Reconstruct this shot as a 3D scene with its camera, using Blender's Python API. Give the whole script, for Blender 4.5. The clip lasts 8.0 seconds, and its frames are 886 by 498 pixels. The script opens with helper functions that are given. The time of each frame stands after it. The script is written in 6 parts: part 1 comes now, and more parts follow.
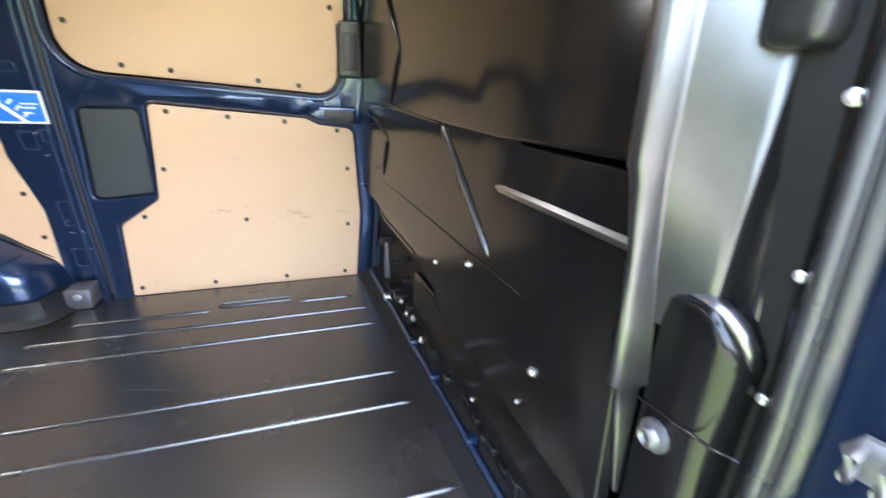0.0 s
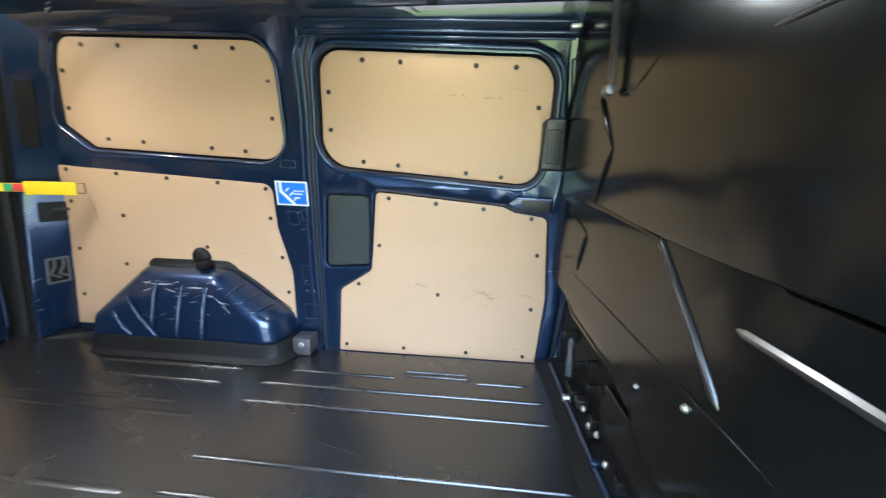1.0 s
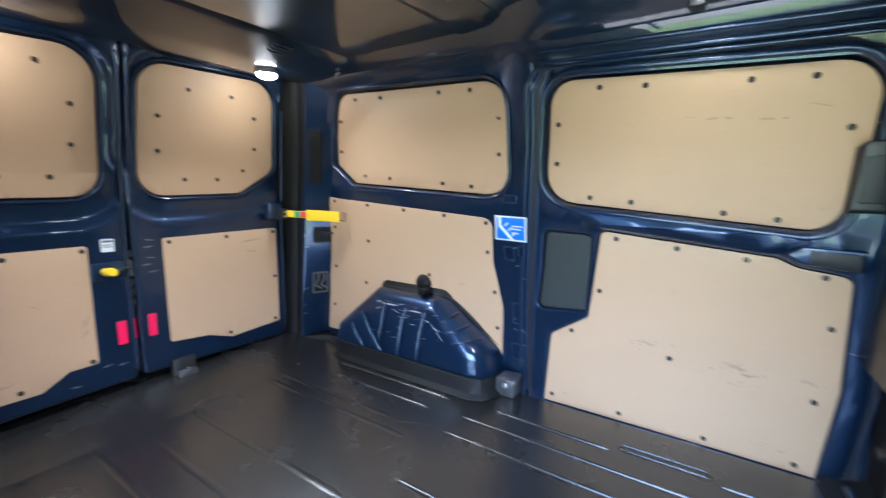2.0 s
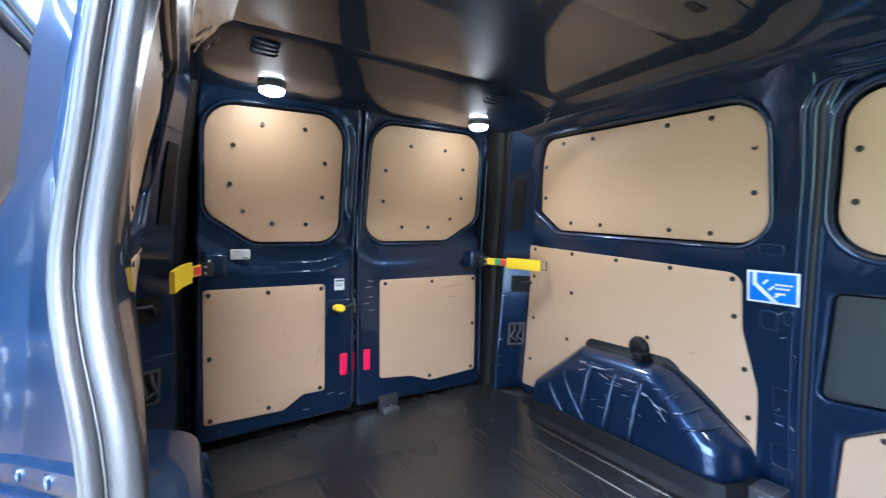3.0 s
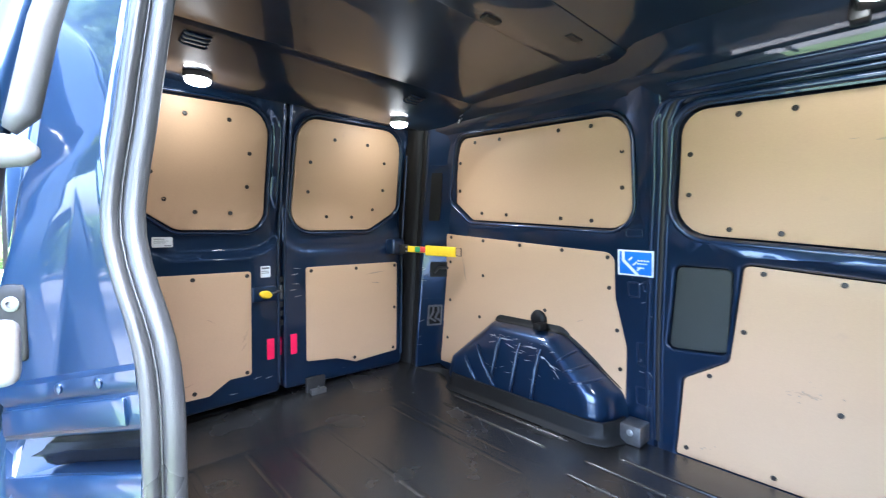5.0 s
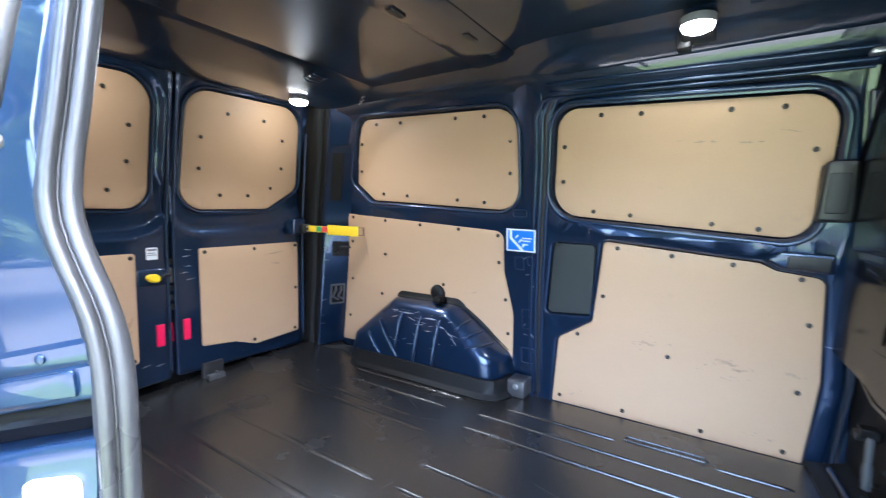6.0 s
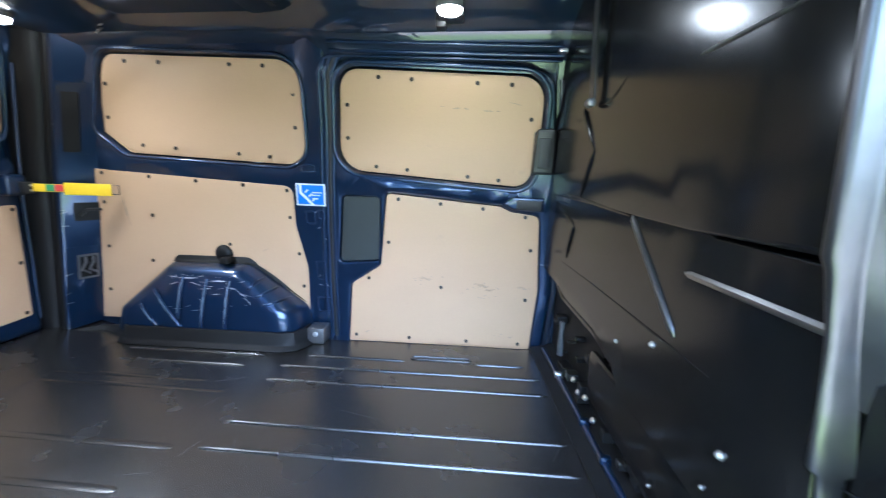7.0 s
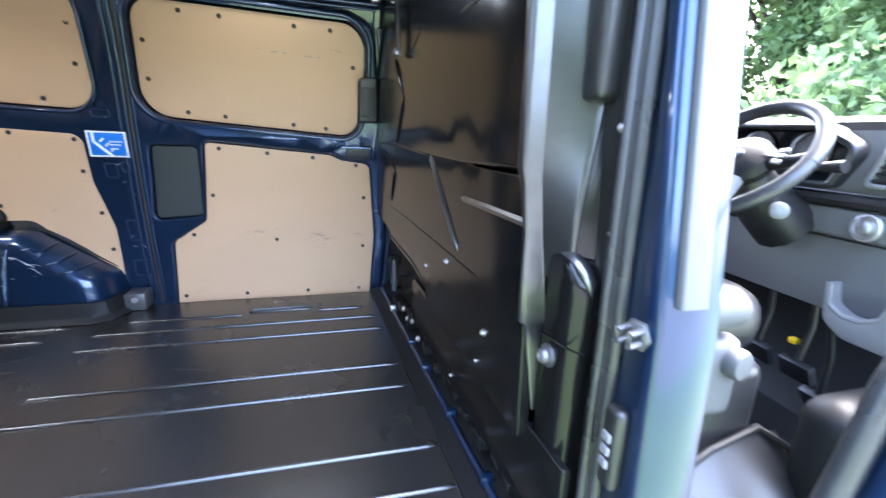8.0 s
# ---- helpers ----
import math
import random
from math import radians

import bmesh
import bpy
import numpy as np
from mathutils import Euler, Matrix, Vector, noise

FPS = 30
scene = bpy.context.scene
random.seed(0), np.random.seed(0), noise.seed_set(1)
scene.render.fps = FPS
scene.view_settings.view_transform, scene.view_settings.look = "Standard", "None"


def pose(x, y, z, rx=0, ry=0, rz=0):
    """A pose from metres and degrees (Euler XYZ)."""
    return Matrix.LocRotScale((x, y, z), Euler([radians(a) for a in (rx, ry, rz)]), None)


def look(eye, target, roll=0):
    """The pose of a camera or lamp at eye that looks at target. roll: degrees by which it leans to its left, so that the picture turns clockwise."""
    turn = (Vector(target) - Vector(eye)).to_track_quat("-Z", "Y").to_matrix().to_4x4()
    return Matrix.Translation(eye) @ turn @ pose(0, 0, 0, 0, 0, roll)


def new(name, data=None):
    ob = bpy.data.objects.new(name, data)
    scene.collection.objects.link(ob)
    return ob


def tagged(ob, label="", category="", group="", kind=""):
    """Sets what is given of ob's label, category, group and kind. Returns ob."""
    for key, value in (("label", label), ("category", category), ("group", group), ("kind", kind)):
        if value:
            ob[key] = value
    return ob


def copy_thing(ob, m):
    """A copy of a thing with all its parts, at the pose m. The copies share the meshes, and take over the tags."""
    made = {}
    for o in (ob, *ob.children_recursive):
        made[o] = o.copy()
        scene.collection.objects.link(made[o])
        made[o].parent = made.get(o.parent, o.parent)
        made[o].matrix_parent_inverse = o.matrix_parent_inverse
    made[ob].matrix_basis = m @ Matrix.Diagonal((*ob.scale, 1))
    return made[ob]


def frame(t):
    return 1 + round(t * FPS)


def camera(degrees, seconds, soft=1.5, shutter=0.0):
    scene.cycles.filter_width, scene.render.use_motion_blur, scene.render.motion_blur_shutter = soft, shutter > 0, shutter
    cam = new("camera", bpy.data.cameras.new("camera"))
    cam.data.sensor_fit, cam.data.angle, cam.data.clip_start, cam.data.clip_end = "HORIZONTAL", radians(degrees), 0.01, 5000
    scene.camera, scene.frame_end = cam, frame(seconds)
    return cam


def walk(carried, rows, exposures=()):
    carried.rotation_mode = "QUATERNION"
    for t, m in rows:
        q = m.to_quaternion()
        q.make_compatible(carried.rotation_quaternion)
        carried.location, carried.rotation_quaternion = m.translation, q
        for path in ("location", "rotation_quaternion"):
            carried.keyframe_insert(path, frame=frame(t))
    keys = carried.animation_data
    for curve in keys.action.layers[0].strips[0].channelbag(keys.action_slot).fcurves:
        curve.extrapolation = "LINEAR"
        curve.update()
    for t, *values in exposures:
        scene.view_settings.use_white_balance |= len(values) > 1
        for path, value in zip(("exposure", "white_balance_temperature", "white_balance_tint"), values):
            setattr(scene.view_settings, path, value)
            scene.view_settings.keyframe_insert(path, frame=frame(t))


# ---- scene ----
cam = camera(91.8, 8.0, soft=1.2, shutter=0.35)
PATH = [
    (0, (-0.201, -0.821, 0.781), (0.344, 0.964, 0.061), 1.3),
    (0.5, (-0.234, -0.782, 0.825), (-0.061, 1.13, 0.265), 1.0),
    (1, (-0.244, -0.762, 0.852), (-0.479, 1.174, 0.412), 0.6),
    (1.5, (-0.26, -0.714, 0.855), (-0.857, 1.142, 0.408), 0.7),
    (2, (-0.332, -0.667, 0.852), (-1.438, 0.973, 0.557), 0.5),
    (3.3, (-0.523, -0.627, 0.827), (-2.294, 0.301, 0.758), 0.8),
    (3.5, (-0.536, -0.613, 0.821), (-2.334, 0.258, 0.743), 0.9),
    (4, (-0.502, -0.615, 0.812), (-2.297, 0.267, 0.775), 0.9),
    (4.5, (-0.417, -0.684, 0.805), (-2.054, 0.466, 0.758), 0.9),
    (4.7, (-0.394, -0.719, 0.802), (-1.953, 0.532, 0.743), 0.7),
    (5.8, (-0.328, -0.841, 0.812), (-1.514, 0.761, 0.648), 0.6),
    (6, (-0.325, -0.858, 0.809), (-1.41, 0.812, 0.631), 0.8),
    (6.5, (-0.311, -0.924, 0.797), (-0.925, 0.957, 0.508), 0.8),
    (7, (-0.284, -0.977, 0.801), (-0.468, 0.982, 0.441), 0.9),
    (7.5, (-0.249, -1.026, 0.797), (-0.066, 0.915, 0.348), 1.2),
    (8, (-0.182, -1.098, 0.77), (0.276, 0.774, 0.236), 1.4),
]
EXPOSURES = [(0.0, 6.14, 6600, 13), (0.5, 6.02, 6420, 8), (1.0, 5.92, 6100, 5), (1.5, 5.86, 5950, 8), (2.0, 5.76, 5520, 8), (3.3, 5.72, 5350, 9), (4.5, 5.86, 5450, 8),
             (6.0, 5.74, 5600, 10), (6.5, 5.74, 5580, 7), (7.0, 5.84, 5350, 7), (7.5, 6.02, 5320, 10), (8.0, 5.52, 5700, 13)]
walk(cam, [(t, look(eye, target, roll)) for t, eye, target, roll in PATH], EXPOSURES)

# ---- light ----
world = bpy.data.worlds.new("daylight")
scene.world = world
world.use_nodes = True
wn = world.node_tree
sky = wn.nodes.new("ShaderNodeTexSky")
sky.sky_type = 'NISHITA'
sky.sun_disc = False
sky.sun_elevation, sky.sun_rotation = radians(60), radians(62)
sky.air_density, sky.dust_density, sky.ozone_density = 1.0, 6.5, 0.6
wn.links.new(sky.outputs["Color"], wn.nodes["Background"].inputs["Color"])
wn.nodes["Background"].inputs["Strength"].default_value = 0.15

sun_data = bpy.data.lights.new("sun", 'SUN')
sun_data.energy, sun_data.angle, sun_data.color = 1.3, radians(12.0), (1.0, 0.97, 0.94)
sun = new("sun", sun_data)
sun.matrix_world = look((4.4, 2.35, 8.66), (0.0, 0.0, 0.0))

LAMPS = [(-1.975, -0.372, 1.297), (-1.975, 0.460, 1.297), (-0.412, 0.495, 1.306)]
for lx, ly, lz in LAMPS:
    aim = (lx + 1.0, ly - 0.35 * (1 if ly > 0 else -1.1), lz - 1.7) if lx < -1 else (lx - 0.15, ly - 0.62, lz - 0.78)
    ld = bpy.data.lights.new("roof_lamp_light", 'AREA')
    ld.shape, ld.size, ld.energy, ld.color = 'DISK', 0.08, 0.10 if lx < -1 else 0.03, (0.97, 0.98, 1.0)
    ld.spread = radians(118 if lx < -1 and ly < 0 else 140)
    lo = new("roof_lamp_light", ld)
    lo.matrix_world = look((lx + (0.03 if lx < -1 else 0.0), ly - (0.0 if lx < -1 else 0.03), lz - 0.026), aim)


# ---- materials ----
def shade(name, base, rough=0.5, metal=0.0, coat=0.0, vary=0.12, scale=6.0, fine=90.0, bump=0.0, stretch=(1, 1, 1),
          coat_rough=0.04, spec=0.5, emit=0.0, per_object=0.0, rough_vary=0.1):
    m = bpy.data.materials.new(name)
    m.use_nodes = True
    nt = m.node_tree
    N, L = nt.nodes, nt.links
    b = N["Principled BSDF"]
    tc, mp = N.new("ShaderNodeTexCoord"), N.new("ShaderNodeMapping")
    mp.inputs["Scale"].default_value = stretch
    L.new(tc.outputs["Object"], mp.inputs["Vector"])
    n1, n2 = N.new("ShaderNodeTexNoise"), N.new("ShaderNodeTexNoise")
    n1.inputs["Scale"].default_value, n1.inputs["Detail"].default_value = scale, 4
    n2.inputs["Scale"].default_value, n2.inputs["Detail"].default_value = fine, 3
    for n in (n1, n2):
        L.new(mp.outputs["Vector"], n.inputs["Vector"])
    mix = N.new("ShaderNodeMath")
    mix.operation = 'ADD'
    L.new(n1.outputs["Fac"], mix.inputs[0])
    L.new(n2.outputs["Fac"], mix.inputs[1])
    last = mix
    if per_object:
        oi, ml, ad = N.new("ShaderNodeObjectInfo"), N.new("ShaderNodeMath"), N.new("ShaderNodeMath")
        ml.operation, ad.operation = 'MULTIPLY', 'ADD'
        ml.inputs[1].default_value = per_object
        L.new(oi.outputs["Random"], ml.inputs[0])
        L.new(mix.outputs[0], ad.inputs[0])
        L.new(ml.outputs[0], ad.inputs[1])
        last = ad
    ramp = N.new("ShaderNodeMapRange")
    ramp.inputs["From Min"].default_value, ramp.inputs["From Max"].default_value = 0.6, 1.4
    ramp.inputs["To Min"].default_value, ramp.inputs["To Max"].default_value = 1 - vary, 1 + vary
    L.new(last.outputs[0], ramp.inputs["Value"])
    col = N.new("ShaderNodeMix")
    col.data_type, col.blend_type = 'RGBA', 'MULTIPLY'
    col.inputs["Factor"].default_value = 1
    col.inputs["A"].default_value = (*base, 1)
    L.new(ramp.outputs["Result"], col.inputs["B"])
    L.new(col.outputs["Result"], b.inputs["Base Color"])
    rr = N.new("ShaderNodeMapRange")
    rr.inputs["From Min"].default_value, rr.inputs["From Max"].default_value = 0.35, 0.7
    rr.inputs["To Min"].default_value = max(0.0, rough * (1 - rough_vary))
    rr.inputs["To Max"].default_value = min(1.0, rough * (1 + rough_vary))
    L.new(n1.outputs["Fac"], rr.inputs["Value"])
    L.new(rr.outputs["Result"], b.inputs["Roughness"])
    b.inputs["Metallic"].default_value = metal
    b.inputs["Specular IOR Level"].default_value = spec
    b.inputs["Coat Weight"].default_value, b.inputs["Coat Roughness"].default_value = coat, coat_rough
    if bump:
        bp = N.new("ShaderNodeBump")
        bp.inputs["Strength"].default_value, bp.inputs["Distance"].default_value = bump, 0.002
        L.new(n2.outputs["Fac"], bp.inputs["Height"])
        L.new(bp.outputs["Normal"], b.inputs["Normal"])
    if emit:
        b.inputs["Emission Color"].default_value = (*base, 1)
        b.inputs["Emission Strength"].default_value = emit
    return m


def plywood():
    """Pale birch ply: long soft grain, a fine fibre and grey scuffs."""
    m = shade("birch_ply", (0.50, 0.328, 0.194), rough=0.55, vary=0.05, scale=2.2, fine=150, stretch=(1.0, 1.0, 2.6), bump=0.04)
    nt = m.node_tree
    N, L = nt.nodes, nt.links
    b = N["Principled BSDF"]
    base = b.inputs["Base Color"].links[0].from_socket
    tc = N.new("ShaderNodeTexCoord")
    n = N.new("ShaderNodeTexNoise")
    n.inputs["Scale"].default_value, n.inputs["Detail"].default_value, n.inputs["Roughness"].default_value = 9.0, 6, 0.65
    L.new(tc.outputs["Object"], n.inputs["Vector"])
    r = N.new("ShaderNodeMapRange")
    r.inputs["From Min"].default_value, r.inputs["From Max"].default_value = 0.66, 0.78
    r.inputs["To Max"].default_value = 0.30
    L.new(n.outputs["Fac"], r.inputs["Value"])
    mx = N.new("ShaderNodeMix")
    mx.data_type = 'RGBA'
    mx.inputs["B"].default_value = (0.30, 0.23, 0.17, 1)
    L.new(r.outputs["Result"], mx.inputs["Factor"])
    L.new(base, mx.inputs["A"])
    L.new(mx.outputs["Result"], b.inputs["Base Color"])
    return m


def car_paint():
    """Dark metallic blue under clear lacquer, with pale scratches."""
    m = shade("blue_car_paint", (0.0072, 0.0240, 0.064), rough=0.33, metal=0.6, coat=0.74, vary=0.14, scale=5, fine=900, coat_rough=0.03)
    nt = m.node_tree
    N, L = nt.nodes, nt.links
    b = N["Principled BSDF"]
    b.inputs["Coat IOR"].default_value = 1.52
    base = b.inputs["Base Color"].links[0].from_socket
    tc, mp = N.new("ShaderNodeTexCoord"), N.new("ShaderNodeMapping")
    mp.inputs["Scale"].default_value = (9.0, 9.0, 34.0)
    L.new(tc.outputs["Object"], mp.inputs["Vector"])
    n, g = N.new("ShaderNodeTexNoise"), N.new("ShaderNodeTexNoise")
    n.inputs["Scale"].default_value, n.inputs["Detail"].default_value = 1.6, 5
    g.inputs["Scale"].default_value, g.inputs["Detail"].default_value = 3.2, 2
    L.new(mp.outputs["Vector"], n.inputs["Vector"])
    L.new(tc.outputs["Object"], g.inputs["Vector"])
    r, r2, ml = N.new("ShaderNodeMapRange"), N.new("ShaderNodeMapRange"), N.new("ShaderNodeMath")
    r.inputs["From Min"].default_value, r.inputs["From Max"].default_value = 0.72, 0.76
    r2.inputs["From Min"].default_value, r2.inputs["From Max"].default_value = 0.55, 0.66
    ml.operation = 'MULTIPLY'
    L.new(n.outputs["Fac"], r.inputs["Value"])
    L.new(g.outputs["Fac"], r2.inputs["Value"])
    L.new(r.outputs["Result"], ml.inputs[0])
    L.new(r2.outputs["Result"], ml.inputs[1])
    mx = N.new("ShaderNodeMix")
    mx.data_type = 'RGBA'
    mx.inputs["B"].default_value = (0.42, 0.46, 0.52, 1)
    L.new(ml.outputs[0], mx.inputs["Factor"])
    L.new(base, mx.inputs["A"])
    L.new(mx.outputs["Result"], b.inputs["Base Color"])
    return m


PLY = plywood()
BLUE = car_paint()
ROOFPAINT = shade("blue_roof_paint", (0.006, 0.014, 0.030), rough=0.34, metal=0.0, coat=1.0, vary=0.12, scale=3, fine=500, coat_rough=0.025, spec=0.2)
BLACK = shade("black_gloss_steel", (0.0042, 0.0042, 0.0044), rough=0.19, coat=0.0, spec=0.27, vary=0.2, scale=4, fine=300)
LINER = shade("black_floor_liner", (0.0115, 0.0112, 0.0107), rough=0.26, spec=0.95, vary=0.22, scale=3.2, fine=420, bump=0.20, rough_vary=0.12)
RUBBER = shade("grey_door_rubber", (0.025, 0.0255, 0.0265), rough=0.33, vary=0.35, scale=9, fine=900, bump=0.2, spec=0.55, coat=0.06, coat_rough=0.22, rough_vary=0.25)
DARKRUB = shade("dark_rubber", (0.012, 0.012, 0.013), rough=0.5, vary=0.2, fine=200, bump=0.1)
MATTE = shade("matte_black_rubber", (0.007, 0.007, 0.007), rough=0.55, spec=0.22, vary=0.2, fine=200, bump=0.1)
PAD = shade("grey_green_pad", (0.026, 0.031, 0.029), rough=0.7, vary=0.1, fine=300, bump=0.25)
PLASTIC = shade("black_plastic", (0.011, 0.011, 0.0115), rough=0.38, vary=0.15, fine=350, bump=0.12)
GREYPL = shade("grey_plastic", (0.055, 0.057, 0.06), rough=0.5, vary=0.08, fine=350, bump=0.12)
BLACKGLASS = shade("dark_dial_glass", (0.006, 0.007, 0.009), rough=0.12, vary=0.1, fine=60)
DASHGREY = shade("grey_dash_plastic", (0.11, 0.11, 0.111), rough=0.5, vary=0.08, fine=420, bump=0.14)
LEATHER = shade("worn_black_leather", (0.026, 0.026, 0.027), rough=0.33, vary=0.2, fine=260, bump=0.1, spec=0.6)
PALEPL = shade("pale_grey_plastic", (0.15, 0.15, 0.151), rough=0.45, vary=0.08, fine=300, bump=0.08)
STEEL = shade("zinc_steel", (0.60, 0.60, 0.60), rough=0.42, metal=1.0, vary=0.15, fine=120)
DULLSTEEL = shade("dull_steel", (0.16, 0.16, 0.165), rough=0.42, metal=0.8, vary=0.25, fine=80)
# pale metal stands in for the sky mirrored in glossy black steel
RETURN = shade("black_steel_pale_sheen", (0.088, 0.088, 0.09), rough=0.31, metal=0.9, vary=0.12, scale=4, fine=40)
BRIGHT = shade("satin_steel", (0.22, 0.22, 0.225), rough=0.34, metal=1.0, vary=0.08, scale=3, fine=60)
SCREW = shade("dark_screw", (0.022, 0.018, 0.015), rough=0.4, metal=0.3, vary=0.3, fine=150)
YELLOW = shade("yellow_plastic", (0.86, 0.58, 0.012), rough=0.4, vary=0.06, fine=90)
RED = shade("red_reflector", (0.80, 0.012, 0.085), rough=0.25, vary=0.08, fine=500, coat=0.4)
WHITE = shade("white_label", (0.72, 0.74, 0.76), rough=0.5, vary=0.05, fine=60)
SIGNBLUE = shade("sign_blue", (0.015, 0.16, 0.60), rough=0.4, vary=0.05, fine=60)
GREENP = shade("green_print", (0.04, 0.30, 0.12), rough=0.5, vary=0.05)
REDP = shade("red_print", (0.65, 0.05, 0.05), rough=0.5, vary=0.05)
INK = shade("grey_ink", (0.12, 0.12, 0.13), rough=0.6, vary=0.05)
LED = shade("lamp_glow", (1.0, 0.95, 0.86), rough=0.5, vary=0.0, emit=1.2)
SCUFF = shade("scuffed_timber", (0.33, 0.245, 0.17), rough=0.7, vary=0.4, fine=120)
DUST = shade("dusty_scuff", (0.036, 0.035, 0.033), rough=0.6, vary=0.4, fine=120)
SMUDGE = shade("smudged_ply", (0.40, 0.265, 0.16), rough=0.6, vary=0.25, scale=25, fine=150)
SCRATCH = shade("scratched_paint", (0.26, 0.29, 0.33), rough=0.5, vary=0.4, fine=120)
# pale blue for the highlights painted on the wheel arch ribs
RIBSHINE = shade("rib_highlight_blue", (0.10, 0.15, 0.21), rough=0.4, vary=0.5, scale=30, fine=200)
ASPHALT = shade("grey_tarmac", (0.080, 0.080, 0.081), rough=0.9, vary=0.25, scale=0.6, fine=60, bump=0.5)
BARK = shade("bark", (0.09, 0.065, 0.045), rough=0.9, vary=0.35, scale=4, fine=30, bump=0.8)


def leaf_material(name, base):
    m = shade(name, base, rough=0.5, vary=0.45, scale=1.2, fine=9.0)
    b = m.node_tree.nodes["Principled BSDF"]
    N, L = m.node_tree.nodes, m.node_tree.links
    tr, ad = N.new("ShaderNodeBsdfTranslucent"), N.new("ShaderNodeMixShader")
    ad.inputs[0].default_value = 0.55
    L.new(b.inputs["Base Color"].links[0].from_socket, tr.inputs["Color"])
    L.new(b.outputs[0], ad.inputs[1])
    L.new(tr.outputs[0], ad.inputs[2])
    L.new(ad.outputs[0], N["Material Output"].inputs["Surface"])
    return m


LEAF = leaf_material("leaves", (0.16, 0.24, 0.09))
GRASS = shade("grass", (0.052, 0.082, 0.033), rough=0.9, vary=0.4, scale=1.5, fine=40, bump=0.6)


# ---- mesh helpers ----
def finish(bm, name, mat, sharp=38, smooth=True):
    bmesh.ops.recalc_face_normals(bm, faces=bm.faces)
    lim = radians(sharp)
    for f in bm.faces:
        f.smooth = smooth
    for e in bm.edges:
        if len(e.link_faces) == 2:
            e.smooth = e.calc_face_angle(0.0) < lim
    me = bpy.data.meshes.new(name)
    bm.to_mesh(me)
    bm.free()
    me.materials.append(mat)
    return me


def part(name, bm, mat, parent=None, label="", sharp=38, smooth=True):
    ob = new(name, finish(bm, name, mat, sharp, smooth))
    if parent is not None:
        ob.parent = parent
        ob.matrix_parent_inverse = Matrix.Identity(4)
    if label:
        ob["label"] = label
    return ob


def holder(name, label="", category="", group="", kind=""):
    ob = new(name)
    ob.empty_display_size = 0.05
    return tagged(ob, label, category, group, kind)


def fillet(corners, n=6):
    """A closed outline from corners (u, v, radius)."""
    out, k = [], len(corners)
    for i in range(k):
        p0, p1, p2 = (Vector(corners[j % k][:2]) for j in (i - 1, i, i + 1))
        r = corners[i][2] if len(corners[i]) > 2 else 0.0
        a, b = (p0 - p1), (p2 - p1)
        la, lb = a.length, b.length
        a, b = a / la, b / lb
        ang = math.acos(max(-1, min(1, a.dot(b))))
        if r < 1e-5 or ang > 3.1:
            out.append(tuple(p1))
            continue
        t = min(r / math.tan(ang / 2), la * 0.49, lb * 0.49)
        r = t * math.tan(ang / 2)
        c = p1 + (a + b).normalized() * (r / math.sin(ang / 2))
        v0, v1 = p1 + a * t - c, p1 + b * t - c
        turn = math.atan2(v0.x * v1.y - v0.y * v1.x, v0.dot(v1))
        for s in range(n + 1):
            q = turn * s / n
            out.append((c.x + v0.x * math.cos(q) - v0.y * math.sin(q), c.y + v0.x * math.sin(q) + v0.y * math.cos(q)))
    return out


def grown(loop, d):
    """The outline moved outward by d (inward where d is negative)."""
    k = len(loop)
    area = sum(loop[i][0] * loop[(i + 1) % k][1] - loop[(i + 1) % k][0] * loop[i][1] for i in range(k))
    s = 1 if area > 0 else -1
    out = []
    for i in range(k):
        p0, p1, p2 = (Vector(loop[j % k]) for j in (i - 1, i, i + 1))
        e0, e1 = (p1 - p0), (p2 - p1)
        e0 = e0.normalized() if e0.length > 1e-7 else Vector((0, 0))
        e1 = e1.normalized() if e1.length > 1e-7 else e0
        n0, n1 = Vector((e0.y, -e0.x)) * s, Vector((e1.y, -e1.x)) * s
        m = n0 + n1
        m = m / max(0.35, m.dot(m) / 2) if m.length > 1e-6 else n0
        out.append((p1.x + m.x * d, p1.y + m.y * d))
    return out


